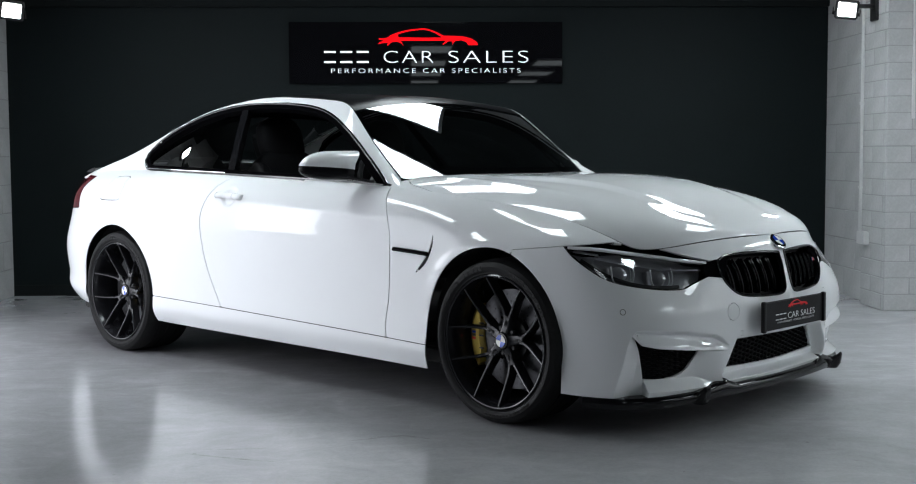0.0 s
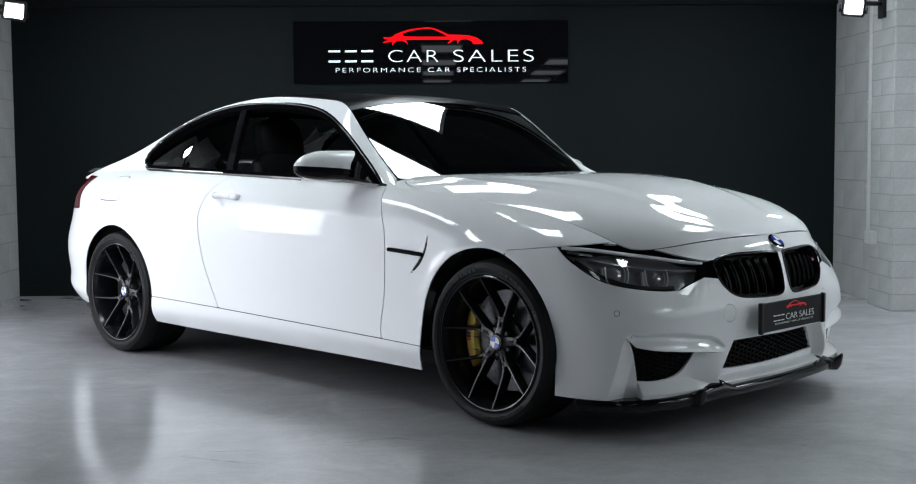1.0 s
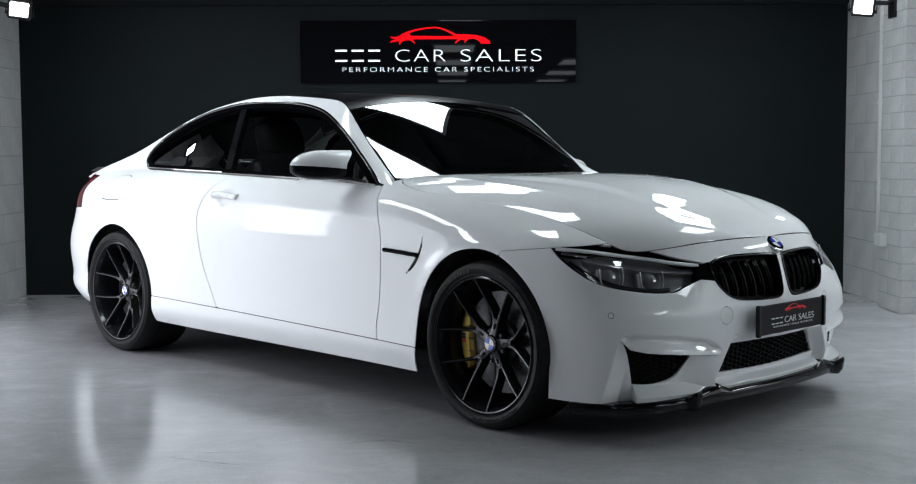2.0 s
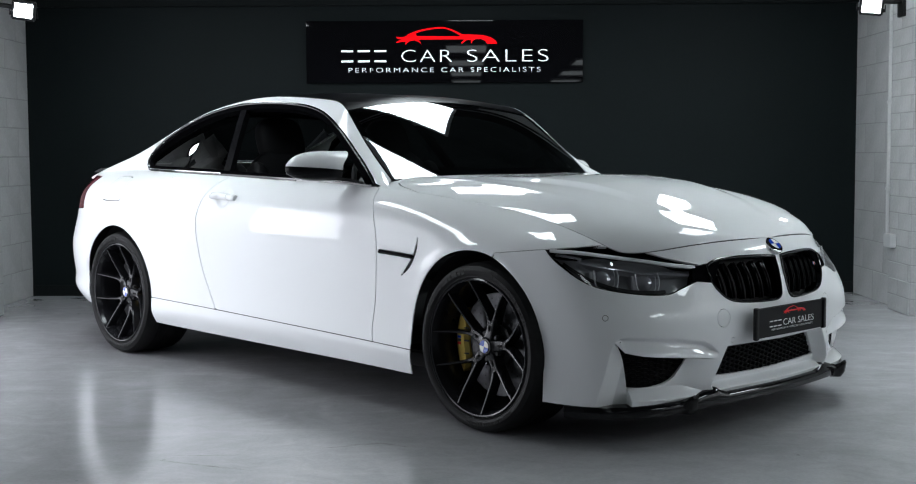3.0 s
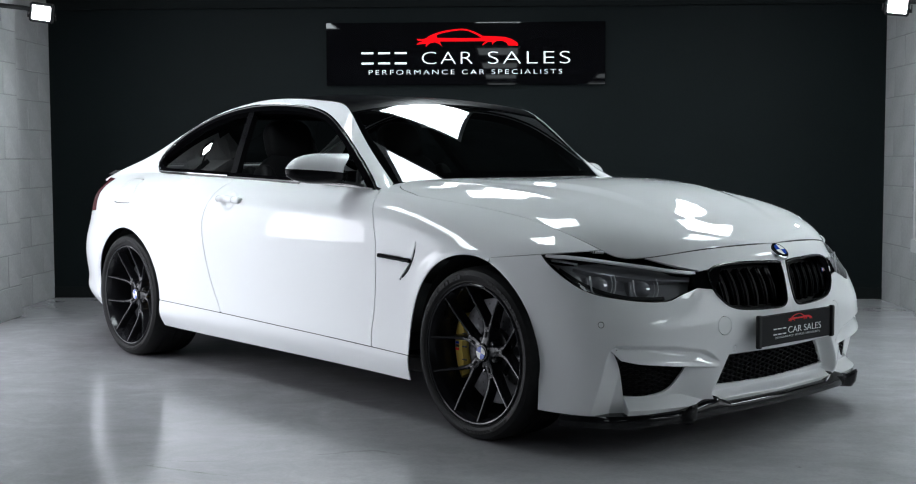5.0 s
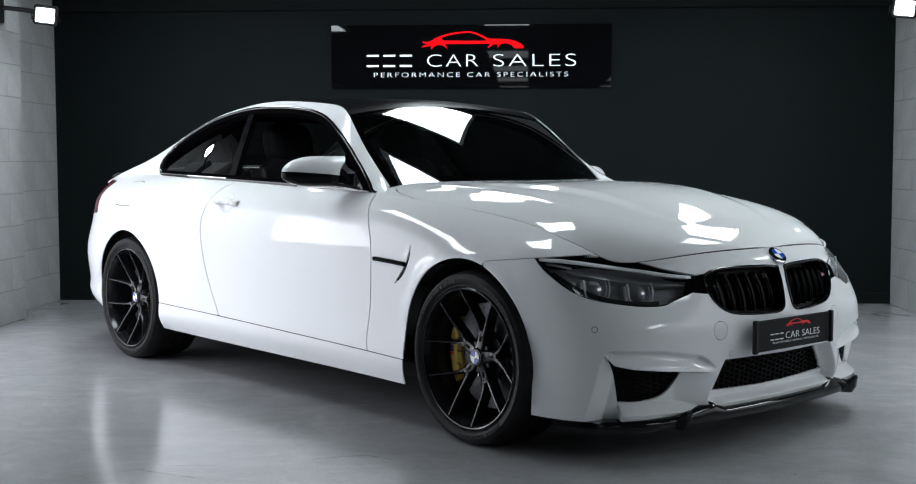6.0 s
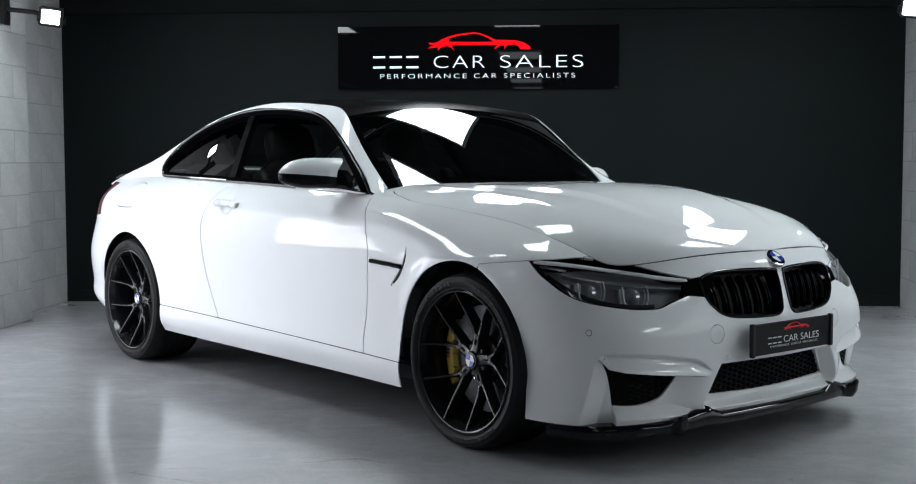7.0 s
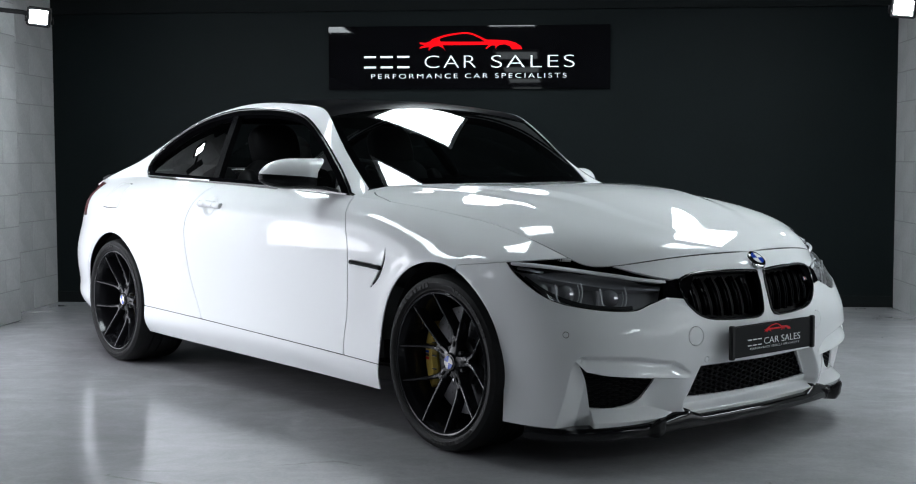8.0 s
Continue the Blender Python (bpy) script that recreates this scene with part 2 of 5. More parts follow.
def bspline(ctrl, first, last, s):
    """A uniform cubic B-spline at s in 0 .. len - 1, with one phantom point at each end."""
    c = np.vstack([first, ctrl, last])
    i = np.clip(np.floor(s).astype(int), 0, len(ctrl) - 2)
    u = (s - i)[..., None]
    return ((1 - u)**3 * c[i] + (3 * u**3 - 6 * u**2 + 4) * c[i + 1] + (-3 * u**3 + 3 * u**2 + 3 * u + 1) * c[i + 2] + u**3 * c[i + 3]) / 6


def rounded(poly, step=8, tension=0.5):
    """A closed smooth outline through a few corners; a corner given twice stays sharp."""
    p = np.asarray(poly, float)
    n, out = len(p), []
    for i in range(n):
        a, b, c, d = p[i - 1], p[i], p[(i + 1) % n], p[(i + 2) % n]
        if np.allclose(b, c):
            continue
        ta = np.zeros(2) if np.allclose(a, b) else (c - a) * tension
        tb = np.zeros(2) if np.allclose(c, d) else (d - b) * tension
        for u in np.arange(step) / step:
            h = (2 * u**3 - 3 * u**2 + 1, u**3 - 2 * u**2 + u, -2 * u**3 + 3 * u**2, u**3 - u**2)
            out.append(h[0] * b + h[1] * ta + h[2] * c + h[3] * tb)
    return np.array(out)


def inside(poly, X, Z):
    """The signed distance of points to a closed outline, positive inside."""
    p, q = poly, np.roll(poly, -1, 0)
    best, odd = np.full(X.shape, 9.0), np.zeros(X.shape, bool)
    lo, hi = p.min(0) - 0.15, p.max(0) + 0.15
    near = (X > lo[0]) & (X < hi[0]) & (Z > lo[1]) & (Z < hi[1])
    x, z = X[near], Z[near]
    bb, oo = np.full(x.shape, 9.0), np.zeros(x.shape, bool)
    for (ax, az), (bx, bz) in zip(p, q):
        dx, dz = bx - ax, bz - az
        k = np.clip(((x - ax) * dx + (z - az) * dz) / max(dx * dx + dz * dz, 1e-12), 0, 1)
        bb = np.minimum(bb, np.hypot(x - ax - k * dx, z - az - k * dz))
        if abs(dz) > 1e-12:
            oo ^= ((az > z) != (bz > z)) & (x < dx * (z - az) / dz + ax)
    best[near], odd[near] = bb, oo
    return np.where(odd, best, -best)


def smooth01(x):
    x = np.clip(x, 0, 1)
    return x * x * (3 - 2 * x)


def normals_of(P):
    a, b = np.gradient(P, axis=0), np.gradient(P, axis=1)
    n = np.cross(a, b)
    return n / np.maximum(np.linalg.norm(n, axis=2, keepdims=True), 1e-9)


class Sheet:
    """A finely divided surface with normals, from which panels are cut by scalar fields."""
    def __init__(self, P, flip=False):
        self.P, self.N = P, normals_of(P) * (-1 if flip else 1)
        self.flip = flip
        self.X, self.H, self.Z = P[..., 0], -P[..., 1], P[..., 2]
        self.W = (self.X - self.H) / math.sqrt(2)

    def cut(self, name, f, mat, parent, label="", rim=0.012, lift=0.0, sides=(-1, 1)):
        """The part of the sheet where f > 0, with a rim turned inwards, on each side of the car."""
        P, N, ny = self.P + self.N * lift, self.N, self.P.shape[1]
        pos = f > 0
        quads = np.stack([pos[:-1, :-1], pos[1:, :-1], pos[1:, 1:], pos[:-1, 1:]], -1)
        ii, jj = np.nonzero(quads.all(-1))
        ids = ii * ny + jj
        faces = [tuple(q) for q in np.stack([ids, ids + ny, ids + ny + 1, ids + 1], -1).tolist()]
        flatP, flatN, ff = P.reshape(-1, 3), N.reshape(-1, 3), f.reshape(-1)
        extra, key = [], {}

        def cross(a, b):
            k = (min(a, b), max(a, b))
            if k not in key:
                u = ff[a] / (ff[a] - ff[b])
                extra.append((flatP[a] * (1 - u) + flatP[b] * u, flatN[a] * (1 - u) + flatN[b] * u))
                key[k] = len(flatP) + len(extra) - 1
            return key[k]

        for i, j in zip(*np.nonzero(quads.any(-1) & ~quads.all(-1))):
            c = [i * ny + j, (i + 1) * ny + j, (i + 1) * ny + j + 1, i * ny + j + 1]
            poly = []
            for a, b in zip(c, c[1:] + c[:1]):
                if ff[a] > 0:
                    poly.append(int(a))
                if (ff[a] > 0) != (ff[b] > 0):
                    poly.append(cross(int(a), int(b)))
            if len(poly) > 2:
                faces.append(tuple(poly))
        if not faces:
            return []
        V = np.vstack([flatP] + [[e[0] for e in extra]]) if extra else flatP
        VN = np.vstack([flatN] + [[e[1] for e in extra]]) if extra else flatN
        used = sorted({i for q in faces for i in q})
        back = {k: i for i, k in enumerate(used)}
        V, VN = V[used], VN[used]
        faces = [tuple(back[i] for i in q) for q in faces]
        if rim:
            count = {}
            for q in faces:
                for a, b in zip(q, q[1:] + q[:1]):
                    count[(a, b)] = count.get((a, b), 0) + 1
            rv, rn, n0 = [], [], len(V)
            for (a, b) in [k for k in count if (k[1], k[0]) not in count]:
                e = V[b] - V[a]
                if np.linalg.norm(e) < 1e-7:
                    continue
                nn = np.cross(e, VN[a]) * (-1 if self.flip else 1)
                nn /= max(np.linalg.norm(nn), 1e-9)
                k = n0 + len(rv)
                rv += [V[a], V[b], V[b] - VN[b] * rim, V[a] - VN[a] * rim]
                rn += [nn] * 4
                faces.append((k + 1, k, k + 3, k + 2))
            if rv:
                V, VN = np.vstack([V, rv]), np.vstack([VN, rn])
        made = []
        for side in sides:
            m = np.array([1, -side, 1])
            turned = (side > 0) != self.flip
            made.append(mesh_of(name, V * m, [q[::-1] for q in faces] if turned else faces, mat, parent, label, True, VN * m))
        return made


# ---- the car's shape, in metres ahead of the rear axle, half width and height ----
PLAN = [(-1.02, 0), (-1.00, .42), (-.89, .765), (-.60, .892), (-.30, .93), (.05, .94), (.45, .926), (.9, .911), (1.4, .910), (1.9, .911),
        (2.3, .922), (2.6, .938), (2.9, .938), (3.15, .920), (3.41, .850), (3.556, .61), (3.603, .28), (3.612, 0)]
KNOTS = [0, 2, 4, 6, 8.5, 10.5, 12, 13.2, 14.2, 15.5, 17]
LINES = []


def line(z, d):
    LINES.append((spline(KNOTS, z), spline(KNOTS, d)))


line([.30, .26, .22, .195, .187, .182, .175, .165, .163, .176, .178], [.10, .06, .05, .03, .003, .0, -.002, .0, .020, .045, .042])
line([.36, .34, .28, .26, .25, .24, .24, .225, .215, .215, .22], [.04, .012, .010, .002, -.012, -.012, -.010, .003, .008, .026, .034])
line([.42, .40, .36, .335, .312, .295, .31, .30, .290, .29, .29], [.01, .01, .01, .003, -.010, -.010, -.007, .004, .0, .018, .026])
line([.50, .48, .46, .44, .42, .41, .42, .39, .37, .37, .37], [.0, .0, .005, .005, .002, .003, .004, .0, .0, .018, .005])
line([.60, .60, .60, .60, .58, .57, .56, .50, .46, .46, .46], [.0, .0, .0, .004, .002, .002, .002, .0, .008, .018, -.005])
line([.72, .73, .75, .76, .75, .73, .67, .60, .530, .532, .535], [.03, .03, .020, .0, .0, .0, .002, .005, .024, .032, .002])
line([.84, .85, .87, .87, .858, .82, .75, .69, .63, .645, .66], [.06, .050, .062, .030, .014, .018, .03, .020, .075, .07, .035])
line([.93, .93, .95, .945, .923, .875, .806, .744, .678, .700, .721], [.09, .095, .145, .080, .050, .060, .09, .060, .125, .10, .058])
line([.985, .985, 1.005, .998, .967, .917, .856, .790, .721, .738, .751], [.10, .14, .25, .139, .093, .133, .195, .16, .163, .122, .083])

FRONT_AXLE, HUB = 2.812, 0.335
ARCH_R, ARCH_F = (-.027, .363, .372), (2.783, .357, .382)


def body_points(s, v):
    """The body's flank and ends; s runs from the tail's middle round the flank to the nose's middle, v from sill to belt."""
    ctrl = np.array(PLAN)
    first, last = ctrl[1] * (1, -1), ctrl[-2] * (1, -1)
    c = bspline(ctrl, first, last, s)
    e = 1e-3
    t = bspline(ctrl, first, last, np.clip(s + e, 0, 17)) - bspline(ctrl, first, last, np.clip(s - e, 0, 17))
    t /= np.linalg.norm(t, axis=1, keepdims=True)
    n = np.stack([t[:, 1], -t[:, 0]], 1)
    zs = np.stack([f(s) for f, _ in LINES])
    ds = np.stack([g(s) for _, g in LINES])
    kv = np.arange(len(LINES))
    z, d = spline(kv, zs)(v), spline(kv, ds)(v)
    x = c[:, 0][None] + n[:, 0][None] * d
    h = c[:, 1][None] + n[:, 1][None] * d
    out = np.stack([x, -h, z], -1).transpose(1, 0, 2)
    return out, -np.stack([n[:, 0], -n[:, 1], 0 * n[:, 0]], -1)


def arch_distance(X, Z, arch):
    """Distance outside a wheel opening given by its middle, half length and height over the hub."""
    cx, rx, rz = arch
    dx, dz = (X - cx) * rz / rx, Z - HUB
    return np.where(dz > 0, np.hypot(dx, dz), np.abs(dx)) - rz


S_STEPS = np.concatenate([np.linspace(0, 3, 90, False), np.linspace(3, 12.6, 300, False), np.linspace(12.6, 17, 400)])
V_STEPS = np.concatenate([np.linspace(0, 2.2, 60, False), np.linspace(2.2, 4, 110, False), np.linspace(4, 8, 66)])
base, outward = body_points(S_STEPS, V_STEPS)
FEATURES = []


def feature(chart, poly, depth, width):
    """A sunk region of the body: outline in the chart (X, W or H with Z), depth and width of its shoulder."""
    FEATURES.append((chart, rounded(poly), depth, width))


SIDE_HOLE = [(1.834, .401), (1.834, .401), (1.868, .365), (1.935, .350), (2.03, .341), (2.135, .329), (2.135, .329), (2.110, .288), (2.075, .250), (2.02, .230), (1.95, .226), (1.882, .228), (1.882, .228),
             (1.864, .33)]
MID_DISH = [(-.345, .362), (-.345, .362), (.345, .362), (.345, .362), (.418, .235), (.40, .192), (.40, .192), (-.40, .192), (-.40, .192), (-.418, .235)]
MID_HOLE = [(-.315, .345), (.315, .345), (.315, .345), (.378, .252), (.365, .238), (0, .228), (-.365, .238), (-.378, .252)]
KIDNEY = [(.022, .665), (.05, .684), (.28, .688), (.378, .673), (.400, .642), (.382, .584), (.33, .539), (.25, .523), (.09, .518), (.035, .530), (.022, .58)]
HEADLIGHT = [(1.585, .735), (1.585, .735), (1.629, .683), (1.745, .609), (1.90, .576), (2.03, .568), (2.092, .588), (2.155, .610), (2.155, .610),
             (2.165, .670), (2.165, .670), (2.047, .695), (1.951, .720), (1.875, .732), (1.758, .744)]
GILL = [(2.466, .762), (2.466, .762), (2.462, .70), (2.415, .625), (2.330, .568), (2.330, .568), (2.394, .63), (2.443, .69)]
GILL_DISH = [(2.23, .695), (2.30, .72), (2.46, .765), (2.455, .70), (2.41, .63), (2.33, .57), (2.27, .64)]

feature("H", MID_DISH, 0.056, 0.024)
feature("X", GILL_DISH, 0.002, 0.06)
feature("X", [(.995 + .058 * math.cos(a), .879 + .054 * math.sin(a)) for a in np.linspace(0, 2 * math.pi, 16, False)], 0.008, 0.020)

X0, H0, Z0 = base[..., 0], -base[..., 1], base[..., 2]
CHARTS = {"X": X0, "H": np.where(X0 > 2.6, H0, 9.0), "W": (X0 - H0) / math.sqrt(2)}
push = np.zeros(X0.shape)
for chart, poly, depth, width in FEATURES:
    push -= depth * smooth01(inside(poly, CHARTS[chart], Z0) / width)


def intake_depth(W, Z):
    """How far the bumper is sunk round the side intake: a scooped brow over a sharp edge, and the ducted corner below it."""
    top = np.interp(W, [1.829, 1.848, 1.878, 1.965, 2.058, 2.181, 2.209, 2.24], [.403, .420, .424, .421, .414, .390, .374, .345])
    edge = np.interp(W, [1.829, 1.867, 1.933, 2.025, 2.133, 2.203, 2.252], [.403, .366, .352, .342, .330, .323, .318])
    crease = np.interp(Z, [.170, .281, .367, .403], [1.762, 1.794, 1.814, 1.829])
    u = np.clip((top - Z) / np.maximum(top - edge, .004), 0, 1)
    ends = smooth01((W - 1.829) / .03) * smooth01((2.25 - W) / .05)
    scoop = .024 * smooth01(u / .30) * (1 - .92 * smooth01((u - .25) / .75)) * ends
    left = np.clip((W - crease) / .060, 0, 1)
    right = smooth01((2.245 - W) / .15)
    low = np.where(W > 1.884, np.clip((Z - .184) / .040, 0, 1), 1.0)
    duct = .052 * np.minimum(np.minimum(left, right), np.maximum(low, 1 - smooth01((W - 1.884) / .012)))
    under = smooth01((edge - Z) / .005) * (W > crease) * (W < 2.25)
    return under * duct + (1 - under) * np.where((Z < top) & (W > 1.829) & (W < 2.25), scoop, 0.0)


# the pressed line along the door
push += .0026 * np.exp(-((Z0 - .917 + .0528 * X0) / .022)**2) * smooth01((X0 - .2) / .5) * smooth01((2.30 - X0) / .2)
push -= np.where(X0 > 2.9, intake_depth(CHARTS["W"], Z0), 0.0)
ar, af = arch_distance(X0, Z0, ARCH_R), arch_distance(X0, Z0, ARCH_F)
push += (0.008 * np.exp(-(ar / 0.03)**2) + 0.011 * np.exp(-(np.maximum(af, 0) / 0.045)**2) * smooth01((3.24 - X0) / .30)) * smooth01((Z0 - .28) / .40)
BODY = Sheet(base + outward[:, None, :] * push[..., None])
if (BODY.N * outward[:, None, :]).sum(-1).mean() < 0:
    BODY = Sheet(BODY.P, flip=True)
X, H, Z, W = X0, H0, Z0, (X0 - H0) / math.sqrt(2)
HF = np.where(X > 2.6, H, 9.0)

CAR_X, CAR_Y, CAR_TURN = -0.653, 7.610, -45.65
car = empty("car", pose(CAR_X, CAR_Y, 0, 0, 0, CAR_TURN), "glossy white two-door coupe with black wheels on a grey painted floor", "car")

GAP = 0.0027
door_front = spline([.29, .333, .437, .618, .80, .96], [2.176, 2.165, 2.174, 2.190, 2.178, 2.085])(np.clip(Z, .28, 1.0))
door_rear = spline([.30, .40, .509, .687, .80, .898, .95, 1.0], [.955, .885, .82, .775, .780, .823, .88, 1.01])(np.clip(Z, .28, 1.01))
sill_top = .343 - .024 * X
fender_seam = np.where(X < 3.4, np.where(X < 2.90, -9, .712 + .10 * (X - 2.9)), 9)
lamp_f = inside(rounded(HEADLIGHT), W, Z)
kid_f = inside(rounded(KIDNEY), HF, Z)
side_f = inside(rounded(SIDE_HOLE), W, Z)
mid_f = inside(rounded(MID_HOLE), HF, Z)
gill_f = inside(rounded(GILL), X, Z)
bridge_f = inside(rounded([(2.14, .612), (2.14, .612), (2.23, .60), (2.23, .60), (2.26, .68), (2.26, .68), (2.14, .665), (2.14, .665)]), W, Z)
TAIL = [(-.555, .968), (-.555, .968), (-.575, .905), (-.555, .84), (-.530, .785), (-.530, .785), (-1.3, .78), (-1.3, .962)]
tail_f = np.where(H > .35, inside(rounded(TAIL), X, Z), -1)


def all_of(*fs):
    return np.minimum.reduce(fs)


arches = all_of(ar, af)
fuel = inside(rounded([(-.107, .968), (-.075, .93), (-.045, .90), (-.036, .872), (-.030, .853), (-.052, .841), (-.237, .842), (-.268, .87), (-.265, .95), (-.25, .968)]), X, Z)

BODY.cut("sill", all_of(sill_top - Z - .0018, X - .33, 2.43 - X, ar, af), "paint", car, rim=.005)
BODY.cut("door_skin", all_of(Z - sill_top - .0022, door_front - X - GAP, X - door_rear - GAP), "paint", car, rim=.005)
BODY.cut("quarter_panel", all_of(np.where(X > .3, Z - sill_top - .0018, 1), door_rear - X - GAP, ar, -tail_f - .001, -fuel - .0022), "paint", car, rim=.005)
BODY.cut("fuel_flap", fuel - .0022, "paint", car, rim=.008, sides=(-1,))
BODY.cut("front_fender", all_of(np.where(X < 2.5, Z - sill_top - .0018, 1), X - door_front - GAP, af, Z - fender_seam - .0014, -lamp_f - .001, -gill_f), "paint", car, rim=.005)
circle_tow = np.hypot(HF - .372, Z - .468) - .034
circle_s1 = np.hypot(W - 1.796, (Z - .493)) - .0105
circle_s2 = np.hypot(HF - .318, Z - .379) - .0105
circles = all_of(circle_tow - .001, circle_s1 - .001, circle_s2 - .001)
front = all_of(X - 2.90, fender_seam - Z - .0014, af, -lamp_f - .001, -kid_f, -side_f, -mid_f, -bridge_f - .001, circles)
BODY.cut("front_bumper", front, "paint", car, rim=.012)
BODY.cut("tow_cap", all_of(-circle_tow - .001, HF * 0 + X - 2.8), "paint", car, rim=.005)
for ring in (circle_s1, circle_s2):
    BODY.cut("parking_sensor", all_of(-ring - .001, X - 2.8), "paint", car, rim=.006)
BODY.cut("tail_light", tail_f - .001, "taillight", car, rim=.01, label="dark red tail lamp lens")
BODY.cut("black_bridge", bridge_f - .001, "frit", car, rim=.01, lift=-.004)
# black sheet added close behind the panels, as the shade in their gaps
BODY.cut("inner_liner", all_of(arches - .004, -lamp_f - .02, -kid_f - .01, -mid_f - .01, -np.where((X > 2.9) & (W > 1.74) & (W < 2.27) & (Z < .45), 1.0, -1.0), -np.where((HF < .46) & (Z < .40), 1.0, -1.0)), "liner", car, rim=0, lift=-.006)

# ---- greenhouse ----
RAIL = spline(np.arange(11), [(2.03, -.690, .975), (1.812, -.664, 1.152), (1.622, -.618, 1.306), (1.42, -.585, 1.358), (.98, -.565, 1.386), (.62, -.566, 1.364),
                              (.24, -.58, 1.288), (-.24, -.60, 1.128), (-.52, -.635, 1.043), (-.70, -.660, .990), (-.80, -.665, .958)])
SPINE = spline(np.arange(11), [(2.27, 0, .985), (1.93, 0, 1.185), (1.56, 0, 1.362), (1.33, 0, 1.398), (.95, 0, 1.420), (.58, 0, 1.400),
                               (.18, 0, 1.315), (-.30, 0, 1.150), (-.58, 0, 1.050), (-.84, 0, 1.008), (-.985, 0, 1.012)])
pp = np.linspace(0, 10, 260)
qq = np.linspace(0, 1, 70)
R, C = RAIL(pp)[:, None, :], SPINE(pp)[:, None, :]
k = (1 - qq[None, :, None])
crown = 1 - k**2
T = R * (1 - crown) + C * crown
T[..., 1] = R[..., 1] * k[..., 0]
TOP = Sheet(T)
if TOP.N[..., 2].mean() < 0:
    TOP = Sheet(T, flip=True)
PQ = np.broadcast_to(pp[:, None], T.shape[:2])
EDGE = -T[..., 1] - (-R[..., 1])
from_edge = -EDGE

frit = all_of(from_edge - .035, PQ - .22, 1.84 - PQ)
TOP.cut("windscreen", all_of(PQ - .02, 1.905 - PQ, from_edge - .006), "screen", car, rim=0)
TOP.cut("windscreen_border", all_of(-frit, PQ - .02, 1.905 - PQ, from_edge - .004), "frit", car, "black printed border under the glass", rim=0, lift=-.005)
TOP.cut("roof", all_of(PQ - 1.92, 6.0 - PQ, from_edge - .006), "roof_carbon", car, "gloss black woven carbon roof panel", rim=.006)
TOP.cut("rear_window", all_of(PQ - 6.02, 8.0 - PQ, from_edge - .004), "tint", car, rim=.004)
TOP.cut("boot_lid", all_of(PQ - 8.02, from_edge - .004), "paint", car, rim=.01)

top_line = BODY.P[:, -1, :]
flank = (S_STEPS > 2.2) & (S_STEPS < 12)
belt_h = lambda x: np.interp(x, top_line[flank][:, 0], -top_line[flank][:, 1])
belt_z = lambda x: np.interp(x, top_line[flank][:, 0], top_line[flank][:, 2])
bx = spline(np.arange(11), [2.16, 1.92, 1.62, 1.35, .95, .6, .22, -.22, -.50, -.66, -.76])(pp)
B = np.stack([bx, -belt_h(bx), belt_z(bx)], -1)[:, None, :]
q = np.linspace(0, 1, 80)[None, :, None]
bulge = np.array([0, -.003, .002]) * np.interp(pp, [0, 1.5, 6, 8], [.4, 1, 1, .3])[:, None, None]
G = B * (1 - q) + R * q + bulge * (4 * q * (1 - q))
SIDE = Sheet(G)
if SIDE.N[..., 1].mean() > 0:
    SIDE = Sheet(G, flip=True)
PANES = Sheet(SIDE.P - SIDE.N * (.006 + .040 * q), flip=SIDE.flip)
GX, GZ = G[..., 0], G[..., 2]
DLO = rounded([(2.10, .93), (2.10, .93), (1.965, 1.003), (1.818, 1.096), (1.674, 1.189), (1.508, 1.273), (1.301, 1.326), (1.004, 1.352), (.676, 1.350),
               (.363, 1.304), (.096, 1.226), (-.060, 1.148), (-.106, 1.098), (-.104, 1.060), (-.06, 1.028), (.0, 1.016), (.06, 1.011), (.5, 1.003), (.5, 1.003), (1.5, .971), (1.5, .971)])
dlo = inside(DLO, GX, GZ)
pillar = .887 - .135 * (GZ - 1.0) / .31
win = dlo - .024
SIDE.cut("pillar_and_rail", all_of(-dlo, 8.75 - PQ[:, :1] + 0 * GX), "paint", car, rim=.01)
SIDE.cut("window_trim", all_of(dlo - .001, .024 - dlo), "frit", car, rim=.032, lift=-.004)
SIDE.cut("pillar_cover", all_of(win, .028 - np.abs(GX - pillar)), "mirror_black", car, rim=.03, lift=-.004)
PANES.cut("door_window", all_of(win, GX - pillar - .028, 1.93 - .0 * GX - GX), "tint", car, rim=0, sides=(1,))
PANES.cut("quarter_window", all_of(win, pillar - .028 - GX), "tint", car, rim=0)
SIDE.cut("mirror_triangle", all_of(win, GX - 1.93), "satin", car, rim=.005, lift=-.005)

# ---- bonnet ----
nose = S_STEPS > 9.2
ex, eh, ez = top_line[nose][:, 0], -top_line[nose][:, 1], top_line[nose][:, 2]
order = np.argsort(ex)
ex, eh, ez = ex[order], eh[order], ez[order]
uu = np.concatenate([np.linspace(2.05, 3.2, 110, False), 3.2 + (ex.max() - 3.2) * np.sin(np.linspace(0, math.pi / 2, 110))])
he, ze = np.interp(uu, ex, eh), np.interp(uu, ex, ez)
zc = spline([2.0, 2.25, 2.66, 3.0, 3.3, 3.46, ex.max()], [1.003, .995, .975, .932, .846, .788, ez[-1] + .001])(uu)
qb = np.linspace(0, 1, 90)[None, :]
yb = he[:, None] * (1 - qb)
